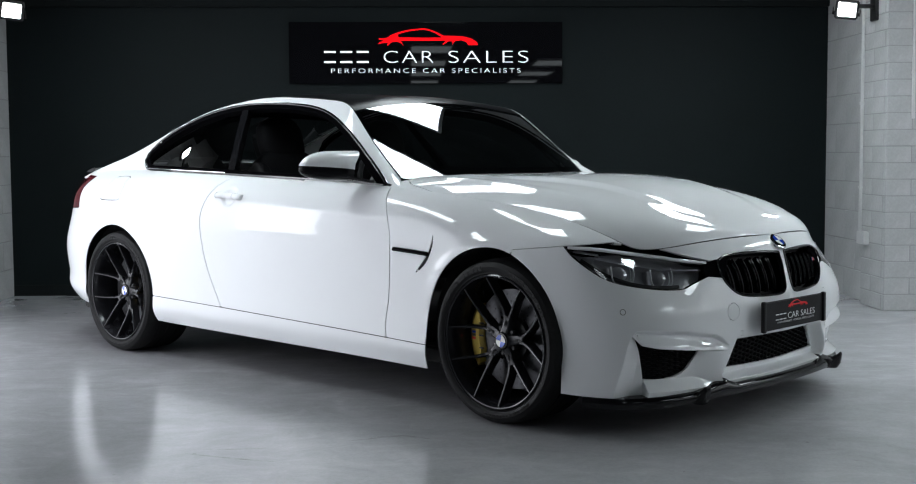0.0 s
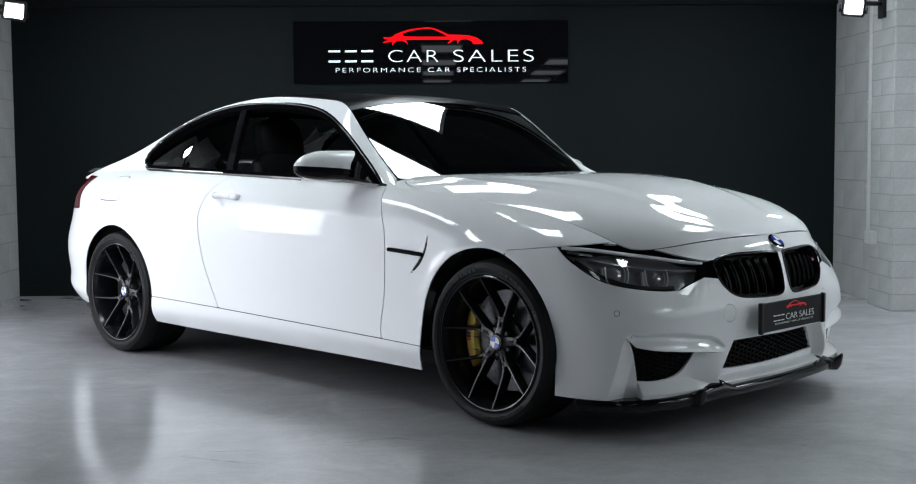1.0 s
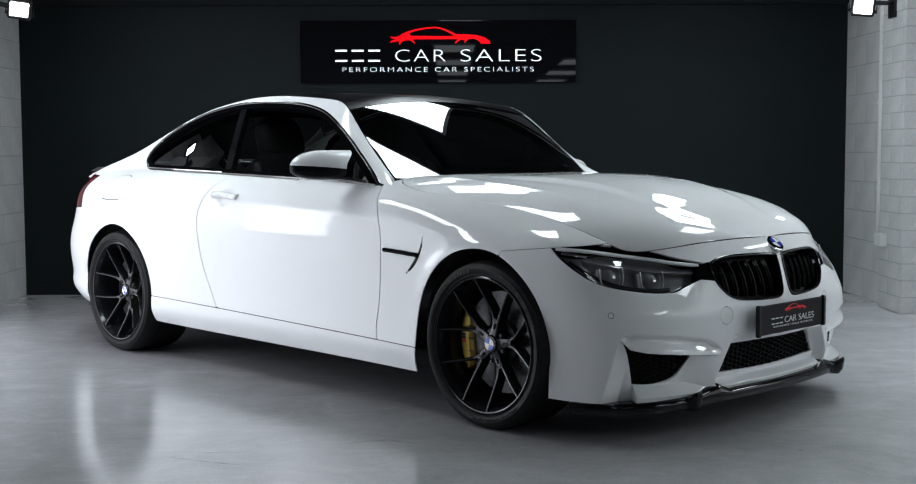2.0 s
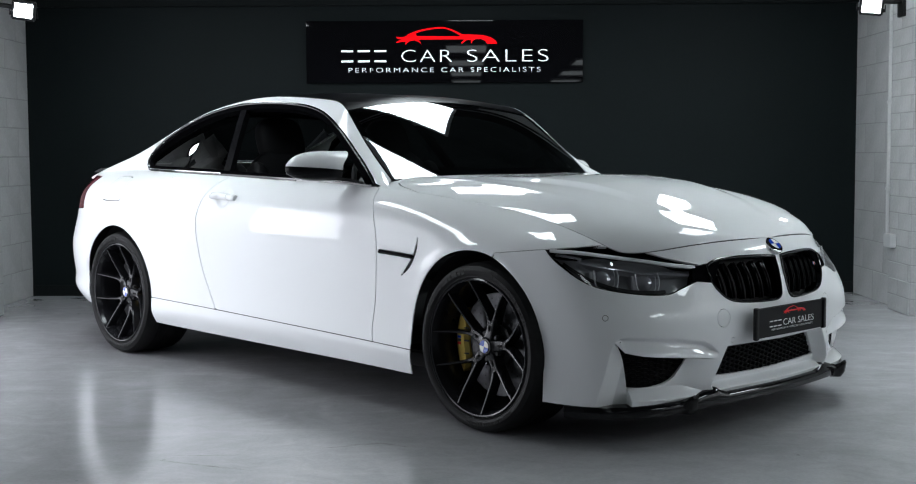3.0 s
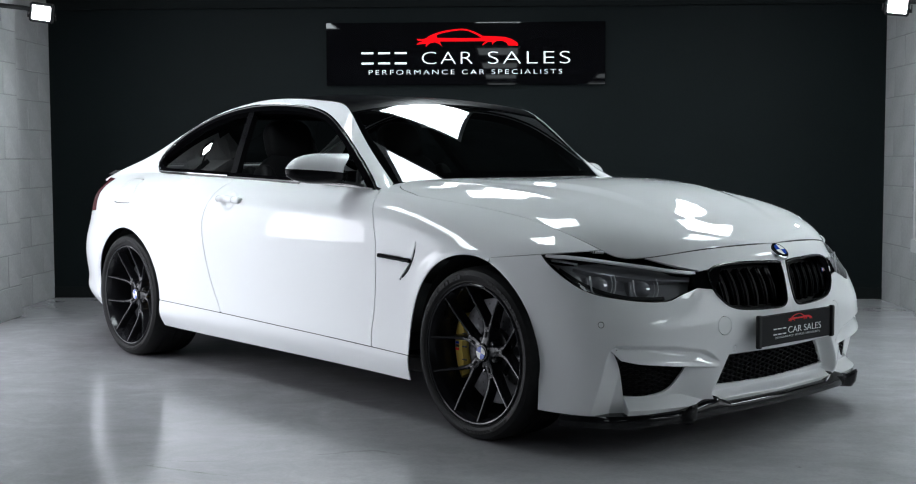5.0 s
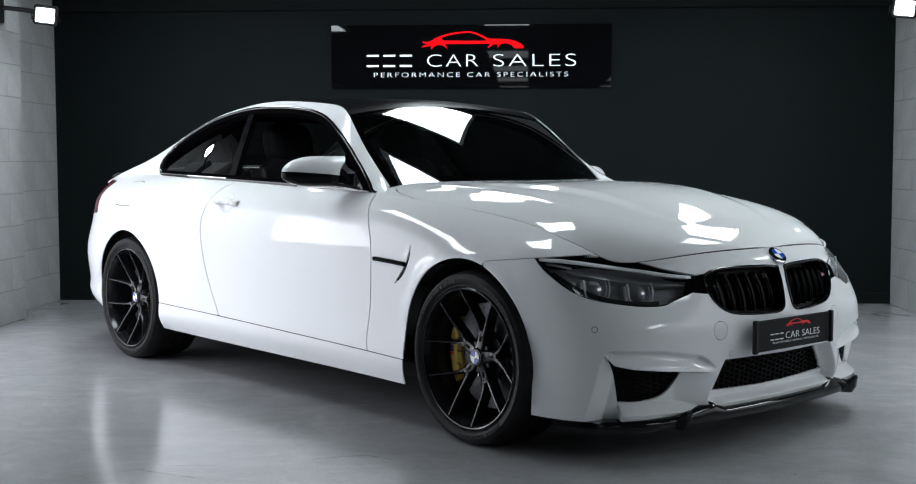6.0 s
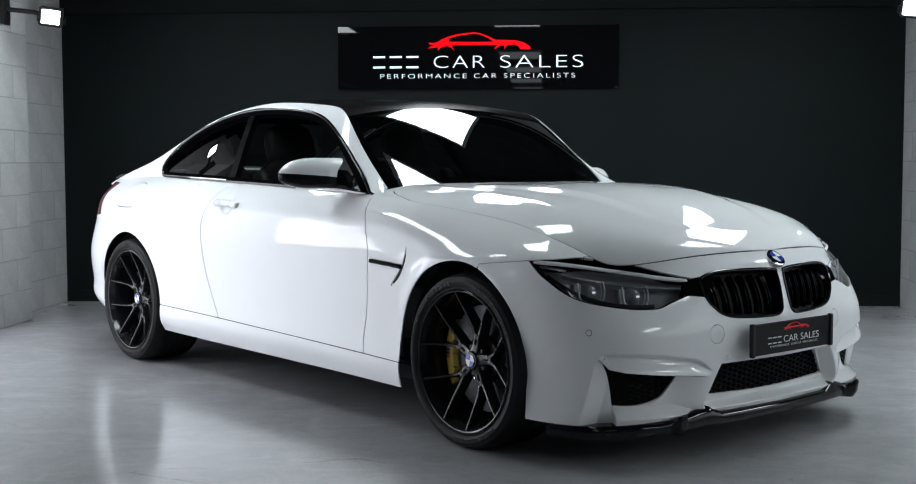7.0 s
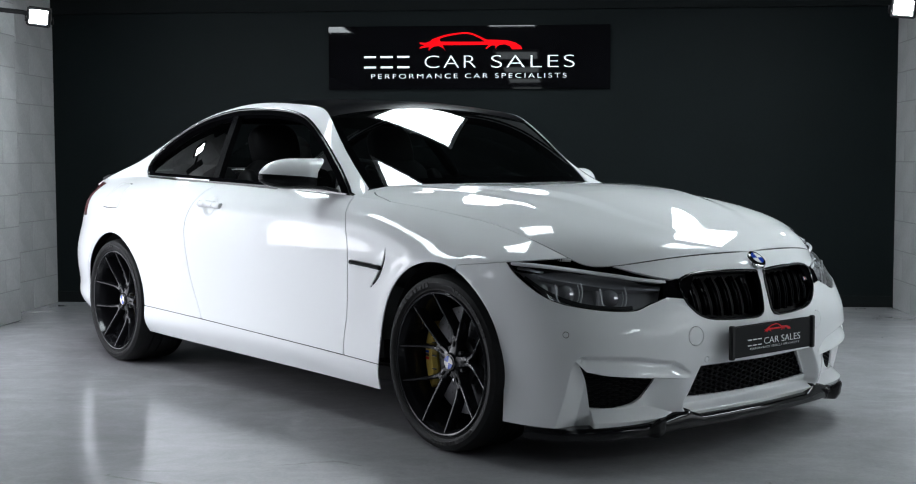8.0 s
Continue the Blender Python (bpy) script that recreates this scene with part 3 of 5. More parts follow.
xb = np.broadcast_to(uu[:, None], yb.shape)
zb = ze[:, None] + (zc - ze)[:, None] * (1 - (1 - qb)**np.interp(xb, [2.7, 3.0, 3.4], [4.2, 4.7, 7.0]))
dome = np.interp(xb, [2.3, 2.65, 2.90, 3.20, 3.42], [0, .012, .011, .004, 0]) * smooth01((np.interp(xb, [2.2, 3.18, 3.42], [.50, .375, .25]) - yb) / .085)
dome += .014 * np.exp(-(yb / .30)**2) * smooth01((xb - 2.4) / .4) * smooth01((3.42 - xb) / .40)
dome += .0028 * np.exp(-((yb - .572) / .030)**2) * smooth01((xb - 2.15) / .1) * smooth01((3.15 - xb) / .35)
HOOD = Sheet(np.stack([xb, -yb, zb + dome], -1))
if HOOD.N[..., 2].mean() < 0:
    HOOD = Sheet(HOOD.P, flip=True)
bonnet_f = inside(rounded([(2.20, -.2), (2.20, -.2), (2.19, .3), (2.09, .60), (2.085, .665), (2.12, .725), (2.20, .772), (2.31, .80), (2.45, .84), (2.45, .84), (2.7, .84), (2.7, .80), (3.9, .80), (3.9, .80),
                           (3.9, -.2), (3.9, -.2)]), xb, yb)
edge_f = inside(np.array([(2.0, -.5)] + list(zip(ex[::4], eh[::4])) + [(ex[-1], eh[-1]), (ex[-1], -.5)]), xb, yb)
HOOD.cut("bonnet", all_of(np.where(bonnet_f < .1, bonnet_f, .1) - .0034, edge_f - .0018), "paint", car, rim=.006)
HOOD.cut("fender_top", all_of(-bonnet_f - .002, np.where(yb > .5, 1, -1) * 1.0, xb - 2.07), "paint", car, rim=.006)
# dark filler sheet that stands for the shade in the bonnet's shut line
HOOD.cut("bay_liner", all_of(xb - 2.12, he[:, None] - yb - .001), "liner", car, rim=0, lift=-.008)
HOOD.cut("cowl_panel", all_of(-bonnet_f - .002, .62 - yb, xb - 2.0), "satin", car, rim=0, lift=-.03)


# ---- wheels ----
def limb(points, widths, depth=.044, ridge=.45):
    """A tapered limb of a spoke through (x, y, z) points, its narrow front ridge towards -y."""
    bm = bmesh.new()
    pts = [Vector(p) for p in points]
    f, w = spline(np.arange(len(pts)), np.array([tuple(p) for p in pts])), spline(np.arange(len(pts)), np.array(widths))
    us = np.linspace(0, len(pts) - 1, 9)
    q, hw, rows = [Vector(v) for v in f(us)], w(us), []
    for i, c in enumerate(q):
        d = q[min(i + 1, 8)] - q[max(i - 1, 0)]
        s = Vector((-d.z, 0, d.x)).normalized() * float(hw[i])
        rows.append([bm.verts.new(c + s * k + Vector((0, dy, 0))) for k, dy in ((-1.25, depth), (-1, .010), (-ridge - .25, .002), (-ridge, 0), (ridge, 0), (ridge + .25, .002), (1, .010), (1.25, depth))])
    for a, b in zip(rows, rows[1:]):
        for j in range(8):
            bm.faces.new((a[j], a[(j + 1) % 8], b[(j + 1) % 8], b[j]))
    bm.faces.new(rows[0])
    bm.faces.new(rows[-1][::-1])
    return bm


def wheel(parent, x, side, turn, width, label, steer=0.0):
    """A deep forked-spoke wheel with tyre, disc and caliper; the hub cap lies well inside the rim's edge."""
    out = 0.884
    w = new("wheel")
    w.parent = parent
    w.matrix_local = pose(x, side * out, HUB, 0, 0, (0 if side < 0 else 180) + steer) @ pose(0, 0, 0, 0, turn, 0)
    tagged(w, label)
    R, face = HUB, -.049
    tyre = [(.270, .02), (.272, .004), (.278, -.004), (.282, -.003), (.290, -.010), (.305, -.012), (.318, -.005), (.322, -.003), (.329, .010), (R - .001, .032)]
    for k in range(4):
        c = .06 + k * (width - .12) / 3
        tyre += [(R, c - .018), (R, c + .018), (R - .007, c + .0185), (R - .007, c + .023), (R, c + .0235)]
    tyre += [(R - .001, width - .03), (.328, width - .012), (.300, width + .006), (.268, width - .01), (.268, .02)]
    part("tyre", lathe([(r, y + face) for r, y in tyre], 96), "rubber", w, "black low-profile rubber tyre", 35)
    lip = [(.270, .020), (.2735, .004), (.2735, -.003), (.269, -.006), (.264, -.004), (.261, .004), (.256, .014), (.250, .03), (.246, .08), (.240, width - .03), (.268, width - .015)]
    part("rim_barrel", lathe([(r, y + face) for r, y in lip], 96), "rim", w, "", 40)
    pol = lambda r, t, y: (r * math.cos(t), y, r * math.sin(t))
    for i in range(5):
        a = 2 * math.pi * i / 5 + math.pi / 2
        part("spoke_arm", limb([pol(.026, a, -.001), pol(.062, a, .006), pol(.104, a, .004)], [.024, .021, .016], .040, .6), "rim", w, "", 35)
        part("arm_slot", boxed((-.004, -.002, -.011), (.004, .004, .011), .001, pose(*pol(.072, a, .003), 0, 90 - math.degrees(a), 0)), "liner", w)
        for d in (-1, 1):
            part("spoke", limb([pol(.088, a + d * .10, .004), pol(.125, a + d * .165, .001), pol(.19, a + d * .285, -.022), pol(.262, a + d * .365, -.047)], [.0105, .0085, .0066, .0056]), "rim", w, "", 35)
    rng = random.Random(7)
    for a0, a1, r0, r1 in ((2.86, 1.98, .291, .309), (1.45, .62, .293, .308), (5.6, 4.7, .293, .306)):
        t = a0
        while t > a1:
            half = rng.uniform(.014, .034)
            mark = bmesh.new()
            lean = rng.uniform(-.012, .012)
            top = [mark.verts.new((r * math.cos(t + e), face - .0132, r * math.sin(t + e))) for r, e in ((r0, -half - lean), (r1, -half + lean), (r1, half + lean), (r0, half - lean))]
            low = [mark.verts.new((v.co.x, face - .008, v.co.z)) for v in top]
            mark.faces.new(top)
            for q in range(4):
                mark.faces.new((top[q], top[(q + 1) % 4], low[(q + 1) % 4], low[q]))
            part("sidewall_mark", mark, "rubber_mark", w)
            t -= 2 * half + rng.uniform(.012, .030)
    part("hub", lathe([(0, -.002), (.034, -.002), (.037, .002), (.046, .012), (.060, .022), (.066, .06), (0, .06)], 48), "rim", w, "", 40)
    for i in range(5):
        a = 2 * math.pi * i / 5 + math.pi / 2 + math.pi / 5
        bm = lathe([(0, .012), (.008, .012), (.009, .014), (.009, .03), (0, .03)], 6)
        bmesh.ops.translate(bm, verts=bm.verts, vec=(.054 * math.cos(a), 0, .054 * math.sin(a)))
        part("wheel_bolt", bm, "satin", w)
    cap = part("hub_cap", lathe([(.0, -.010), (.026, -.0095), (.0265, -.0075), (.031, -.007), (.034, -.002), (.034, .004), (.0, .004)], 40), "gloss", w, "", 40)
    roundel_quarters(cap, lambda u, v: (u * .025, -.0112, v * .025))
    still = pose(0, 0, 0, 0, -turn, 0)
    disc = part("brake_disc", lathe([(.06, .085), (.06, .075), (.095, .072), (.205, .072), (.207, .074), (.207, .102), (.205, .104), (.06, .104)], 72), "steel", w, "drilled grey brake disc", 40)
    disc.matrix_local = still
    bm = bmesh.new()
    for i in range(60):
        a, r = 2 * math.pi * i / 60, (.125, .155, .185)[i % 3]
        bmesh.ops.create_circle(bm, cap_ends=True, segments=8, radius=.004, matrix=pose(r * math.cos(a), .0717, r * math.sin(a), 90, 0, 0))
    tagged(part("drill_hole", bm, "liner", disc), kind="stuff")
    bell = part("disc_bell", lathe([(.06, .05), (.09, .052), (.096, .074), (.096, .08)], 48), "satin", w, "", 40)
    bell.matrix_local = still
    for i in range(10):
        a = 2 * math.pi * (i + .5) / 10
        bm = lathe([(0, .064), (.006, .064), (.007, .066), (.007, .075), (0, .075)], 8)
        bmesh.ops.translate(bm, verts=bm.verts, vec=(.104 * math.cos(a), 0, .104 * math.sin(a)))
        part("disc_bolt", bm, "chrome", bell)
    # caliper behind the spokes, towards the tail
    bm = bmesh.new()
    rows = []
    back = math.pi
    for i in range(25):
        u = i / 24
        a = back - .60 + 1.20 * u
        e = min(1, .55 + 2.2 * min(u, 1 - u))
        ro, ri = .232, .232 - .068 * e
        sec = ((ri, .062), (ri + .012, .046), (ro - .018, .046), (ro, .058), (ro, .118), (ri, .118))
        rows.append([bm.verts.new((r * math.cos(a), y, r * math.sin(a))) for r, y in sec])
    for a, b in zip(rows, rows[1:]):
        for j in range(6):
            bm.faces.new((a[j], a[(j + 1) % 6], b[(j + 1) % 6], b[j]))
    bm.faces.new(rows[0])
    bm.faces.new(rows[-1][::-1])
    cal = part("caliper", bm, "gold", w, "gold painted brake caliper", 30)
    cal.matrix_local = still if (side < 0) == (x > 1) else still @ pose(0, 0, 0, 0, 180, 0)
    for dz in (-.052, .0, .052):
        part("pad_pin", boxed((-.176, .0452, dz - .003), (-.150, .050, dz + .003), .001), "satin", cal)
    for c, dz in (("badge_stripe_blue", .013), ("badge_stripe_dark", 0), ("badge_stripe_red", -.013)):
        part(c, boxed((-.214, .0445, dz - .005), (-.194, .0457, dz + .005)), {"badge_stripe_blue": "blue", "badge_stripe_dark": "satin", "badge_stripe_red": "red"}[c], cal)
    return w


def roundel_quarters(parent, at):
    """Blue and white quarters of the round badge, laid by the function at(u, v)."""
    for i in range(4):
        bm = bmesh.new()
        a0 = i * math.pi / 2
        vs = [bm.verts.new(at(0, 0))] + [bm.verts.new(at(math.cos(a0 + k * math.pi / 16), math.sin(a0 + k * math.pi / 16))) for k in range(9)]
        bm.faces.new(vs)
        part("badge_quarter", bm, "blue" if i % 2 else "white", parent)


for x, width in ((FRONT_AXLE, .265), (0.0, .285)):
    for side in (-1, 1):
        wheel(car, x, side, 11 if x else 22, width, "black forked-spoke alloy wheel", -1.5 if x else 0.0)
for cx, rx, rz in (ARCH_R, ARCH_F):
    for side in (-1, 1):
        pts = []
        for i in range(33):
            a = math.pi * (1.05 - 1.10 * i / 32)
            pts.append((cx + (rx + .012) * math.cos(a), (rz + .012) * math.sin(a) + HUB))
        bm = bmesh.new()
        rows = [[bm.verts.new((px, side * y, pz)) for y in (.865, .60)] for px, pz in pts]
        for a, b in zip(rows, rows[1:]):
            bm.faces.new((a[0], a[1], b[1], b[0]))
        bm.faces.new([r[1] for r in rows])
        part("wheel_housing", bm, "liner", car)
part("underbody", boxed((-.70, -.74, .17), (3.15, .74, .24), .01), "liner", car)
# unseen tray added to keep light off the floor under the bumper
bm = bmesh.new()
low = [(3.14, -.80), (3.30, -.78), (3.40, -.66), (3.47, -.48), (3.50, 0), (3.47, .48), (3.40, .66), (3.30, .78), (3.14, .80)]
rows = [[bm.verts.new((px, py, pz)) for px, py in low] for pz in (.150, .166)]
bm.faces.new(rows[0])
bm.faces.new(rows[1])
for a, b in zip(range(len(low)), list(range(1, len(low))) + [0]):
    bm.faces.new((rows[0][a], rows[0][b], rows[1][b], rows[1][a]))
part("undertray", bm, "liner", car)


# ---- the car's fittings ----
def spot(sheet, A, B, a, b, lift=0.0):
    """The place and normal of a sheet where its charts A and B take the values a, b."""
    d = (A - a)**2 + (B - b)**2
    near = np.argpartition(d.reshape(-1), 8)[:8]
    w = 1 / (d.reshape(-1)[near] + 1e-6)
    w /= w.sum()
    p = (sheet.P.reshape(-1, 3)[near] * w[:, None]).sum(0)
    n = (sheet.N.reshape(-1, 3)[near] * w[:, None]).sum(0)
    n /= np.linalg.norm(n)
    return p + n * lift, n


def mirrored(bm):
    """A copy of a bmesh on the car's other side."""
    c = bm.copy()
    bmesh.ops.scale(c, vec=(1, -1, 1), verts=c.verts)
    return c


def both(name, bm, mat, label="", smooth=None, parent=None):
    """A part on the right flank and its mirror image on the left."""
    left = mirrored(bm)
    return [part(name, bm, mat, parent or car, label, smooth), part(name, left, mat, parent or car, label, smooth)]


def path_on(sheet, A, B, pts, lift, n=24):
    t = np.arange(len(pts))
    f = spline(t, np.array(pts)) if len(pts) > 2 else (lambda u: np.array(pts[0]) + np.asarray(u)[:, None] * (np.array(pts[1]) - np.array(pts[0])))
    out = [spot(sheet, A, B, a, b, lift) for a, b in f(np.linspace(0, len(pts) - 1, n))]
    return [o[0] for o in out], [o[1] for o in out]


def outline_on(sheet, A, B, poly, lift):
    out = [spot(sheet, A, B, a, b, lift) for a, b in poly]
    return [o[0] for o in out], [o[1] for o in out]


# headlights
BODY.cut("headlight_housing", lamp_f - .003, "lamp_grey", car, "dark headlight bowl", rim=-.055, lift=-.06)
LENS = Sheet(BODY.P - BODY.N * (.001 + .018 * np.clip((Z - .58) / .15, 0, 1))[..., None], flip=BODY.flip)
LENS.cut("headlight_lens", lamp_f - .002, "lens", car, "clear headlight cover", rim=.003)
# black strip put in for the shaded gap between bonnet and lens
gap_line = spline([1.55, 1.66, 1.74, 1.853, 1.961, 2.069, 2.17], [.741, .740, .731, .711, .696, .680, .666])
BODY.cut("lamp_brow", all_of(lamp_f - .003, Z - gap_line(np.clip(W, 1.55, 2.17)) - .006), "mirror_black", car, "black strip standing in for the dark gap above the headlight", rim=.004, lift=-.034)
p, n = path_on(BODY, W, Z, [(1.60, .734), (1.673, .731), (1.76, .722), (1.87, .703), (2.0, .684), (2.11, .669), (2.152, .664)], -.006, 40)
both("light_strip", sweep(p, [(-.0055, -.006), (.0055, -.006), (.0055, .003), (.001, .004), (.0, .001), (-.001, .004), (-.0055, .003)], ups=n), "lamp_strip", "thin clear daytime light strip", 40)
p, n = path_on(BODY, W, Z, [(1.615, .725), (1.66, .723), (1.72, .715)], -.026, 20)
both("corner_reflector", sweep(p, [(-.006, -.006), (.005, -.006), (.005, .003), (-.006, .003)], ups=n), "chrome", "bright corner reflector", 40)
p, n = path_on(BODY, W, Z, [(1.70, .704), (1.853, .678), (1.961, .662), (2.069, .650), (2.14, .643)], -.030, 40)
both("strip_bezel", sweep(p, [(-.004, -.02), (.004, -.02), (.004, .004), (-.004, .004)], ups=n), "lamp_grey", "", 40)
p, n = path_on(BODY, W, Z, [(1.64, .69), (1.75, .632), (1.90, .596), (2.04, .587)], -.03, 40)
both("lower_trim", sweep(p, [(-.006, -.012), (.006, -.012), (.006, .004), (-.006, .004)], ups=n), "satin", "", 40)
for cw, cz in ((1.812, .648), (1.968, .634)):
    c, nn = spot(BODY, W, Z, cw, cz, -.046)
    nn = Vector((nn[0] * .8 + .45, nn[1] * .8, nn[2] * .3)).normalized()
    m = Matrix.Translation(c) @ nn.to_track_quat("Z", "Y").to_matrix().to_4x4()
    ring = spline(np.arange(7), [(.052, .036), (.052, .006), (.038, -.034), (-.004, -.044), (-.040, -.034), (-.052, .004), (-.046, .036)])(np.linspace(0, 6, 40))
    bm = sweep([(m @ Vector((-a, b, .014))) for a, b in ring], circle(.0032, 6), ups=[nn] * len(ring))
    both("light_ring", bm, "lamp_ring", "thin bright ring of a headlamp unit", 60)
    bm = sweep([(m @ Vector((-a * .86, b * .86, .004))) for a, b in ring], circle(.0022, 6), ups=[nn] * len(ring))
    both("light_ring", bm, "lamp_ring", "thin bright ring of a headlamp unit", 60)
    # small chrome chip added in place of the lens's glint
    bm = boxed((-.004, -.004, .0), (.010, .003, .0245), .001, m)
    both("lamp_glint", bm, "chrome", "", 30)
    bm = lathe([(0, .022), (.014, .019), (.023, .010), (.026, 0), (.030, -.004), (.034, -.02), (0, -.02)], 32, "z")
    bmesh.ops.transform(bm, matrix=m, verts=bm.verts)
    both("lamp_unit", bm, "lamp_grey", "dark lens of a headlamp unit", 40)
    bm = boxed((-.014, -.028, -.03), (.014, .030, .0), .003, m @ pose(-.048, 0, 0))
    both("lamp_bezel", bm, "lamp_grey", "", 30)

# kidney grilles
outer = rounded(KIDNEY)
p, n = outline_on(BODY, HF, Z, outer, .0)
both("grille_frame", sweep(p, [(-.003, -.014), (.003, -.012), (.007, .000), (.005, .004), (.001, .005), (-.003, .002)], closed=True, ups=n), "gloss", "gloss black grille surround", 50)
BODY.cut("grille_back", kid_f + .004, "liner", car, rim=-.05, lift=-.06)
for i in range(6):
    h0 = .075 + i * .053
    col = [(h0 + .012 * math.sin((z - .6) * 9), z) for z in np.linspace(.51, .69, 60)]
    col = [c for c in col if inside(outer, np.array([c[0]]), np.array([c[1]]))[0] > .012]
    for off in (-.007, .007):
        q = [spot(BODY, HF, Z, a + off, b, -.016 - .02 * ((b - .6) / .09)**2) for a, b in col[::4] + [col[-1]]]
        both("grille_bar", sweep([v[0] for v in q], [(-.003, -.02), (.003, -.02), (.0024, .001), (.0008, .004), (-.0008, .004), (-.0024, .001)], ups=[v[1] for v in q]), "grille_black", "", 30)
badge = new("stripe_badge")
badge.parent = car
tagged(badge, "small striped badge on the grille bars")
p, n = spot(BODY, HF, Z, .350, .630, -.006)
m = Matrix.Translation((p[0], -p[1], p[2])) @ Vector((n[0], -n[1], n[2])).to_track_quat("Z", "Y").to_matrix().to_4x4() @ Matrix.Scale(.78, 4)
part("badge_plate", boxed((-.026, -.011, -.006), (.026, .011, 0), .002, m), "gloss", badge)
for i, mt in enumerate(("blue", "white", "red")):
    part("badge_stripe", boxed((-.022 + .008 * i, -.008, 0), (-.015 + .008 * i, .008, .0015), .0, m), mt, badge)
part("badge_letter", boxed((.004, -.008, 0), (.022, .008, .0015), .0, m), "chrome", badge)


# honeycomb of the lower intakes
def honeycomb(name, A, poly, cell, lift, sides):
    lo, hi = poly.min(0), poly.max(0)
    verts, faces = [], []
    row, z = 0, lo[1]
    while z < hi[1]:
        a = (row % 2) * cell * .95 + (lo[0] if A is not HF else -cell * 1.9 * 9)
        while a < hi[0]:
            if inside(poly, np.array([a]), np.array([z]))[0] > -.004:
                ring = []
                for k in range(6):
                    t = math.pi / 3 * k
                    for r, d in ((.56, 0.0), (.49, 0.0), (.49, -.012)):
                        u = a + r * cell * 1.15 * math.cos(t)
                        q, n = spot(BODY, A, Z, abs(u), z + r * cell * .60 * math.sin(t), lift + d)
                        if u < 0:
                            q = q * np.array([1, -1, 1])
                        ring.append(len(verts))
                        verts.append(q)
                for k in range(6):
                    i, j = ring[3 * k:3 * k + 3], ring[3 * ((k + 1) % 6):3 * ((k + 1) % 6) + 3]
                    faces += [(i[0], i[1], j[1], j[0]), (i[1], i[2], j[2], j[1])]
            a += cell * 1.9
        z += cell * .291
        row += 1
    for s in sides:
        ob = mesh_of(name, np.array(verts) * np.array([1, -s, 1]), faces, "mesh_black", car, "black honeycomb mesh")
        tagged(ob, kind="stuff")


honeycomb("intake_mesh", W, rounded(SIDE_HOLE), .0290, -.010, (-1, 1))
honeycomb("intake_mesh", HF, rounded(MID_HOLE), .0310, -.008, (-1,))
BACKING = Sheet(base - outward[:, None, :] * .080, flip=BODY.flip)
BACKING.cut("intake_back", side_f + .035, "liner", car, rim=0)
BACKING.cut("intake_back", mid_f + .030, "liner", car, rim=0)

# carbon lip under the bumper
rows = []
bm = bmesh.new()
nose_i = [i for i in range(len(S_STEPS)) if S_STEPS[i] >= 13.3][::2]
if nose_i[-1] != len(S_STEPS) - 1:
    nose_i.append(len(S_STEPS) - 1)
for i in nose_i:
    s, e = base[i, 0], outward[i]
    y = abs(s[1])
    out = np.interp(y, [0, .40, .62, .80, .90], [.022, .022, .016, .007, .003])
    top = np.interp(y, [0, .45, .62, .90], [.180, .178, .168, .160])
    fin = float(smooth01((y - .495) / .03) * smooth01((.565 - y) / .02)) * (S_STEPS[i] > 14.4)
    rise = .026 * float(np.interp(y, [.32, .385, .44, .56], [0, 1, .75, 0]))
    out += .036 * fin
    sec = [(-.05, top + .002 + rise), (.002, top + rise), (out * .6, top - .003 + rise * .8 + .004 * fin), (out, top - .010 + rise * .3 + .034 * fin), (out + .004, top - .020 + .034 * fin), (out - .001, top - .040 + .014 * fin), (out - .016, top - .049), (-.05, top - .048)]
    rows.append([bm.verts.new((s[0] + e[0] * o, s[1] + e[1] * o, dz)) for o, dz in sec])
for a, b in zip(rows, rows[1:]):
    for j in range(len(a)):
        bm.faces.new((a[j], a[(j + 1) % len(a)], b[(j + 1) % len(a)], b[j]))
bm.faces.new(rows[0])
left = mirrored(bm)
part("front_lip", bm, "carbon", car, "gloss carbon lip spoiler", 40)
part("front_lip", left, "carbon", car, "gloss carbon lip spoiler", 40)

# fender gills
BODY.cut("gill_slot", gill_f + .004, "liner", car, rim=0, lift=-.018)
p, n = path_on(BODY, X, Z, [(2.455, .748), (2.452, .70), (2.407, .635), (2.345, .58)], -.006, 24)
both("gill_edge", sweep(p, [(-.006, -.008), (.005, -.008), (.005, .001), (-.004, .002), (-.006, .001)], ups=n), "mirror_black", "black gill frame", 50)
p, n = path_on(BODY, X, Z, [(2.222, .681), (2.32, .676), (2.432, .670)], .010, 20)
both("gill_blade", sweep(p, [(-.010, -.012), (.009, -.012), (.008, .000), (.0, .005), (-.009, .000)], ups=n), "mirror_black", "gloss black gill blade", 50)

# door handles over their cups
p, n = path_on(BODY, X, Z, [(.885, .882), (.95, .884), (1.0, .882), (1.05, .879), (1.100, .875)], .020, 40)
bm = sweep(p, [(-.017, -.012), (-.013, .002), (.0, .006), (.013, .002), (.017, -.012), (.0, -.014)], ups=n)
for v in bm.verts:
    a, b = min(1, (v.co.x - .883) / .030), min(1, (1.102 - v.co.x) / .030)
    e = math.sqrt(max(.05, min(a, b)))
    v.co.z = .8795 + (v.co.z - .8795) * (.72 + .28 * e)
    v.co.y += .012 * (1 - e)
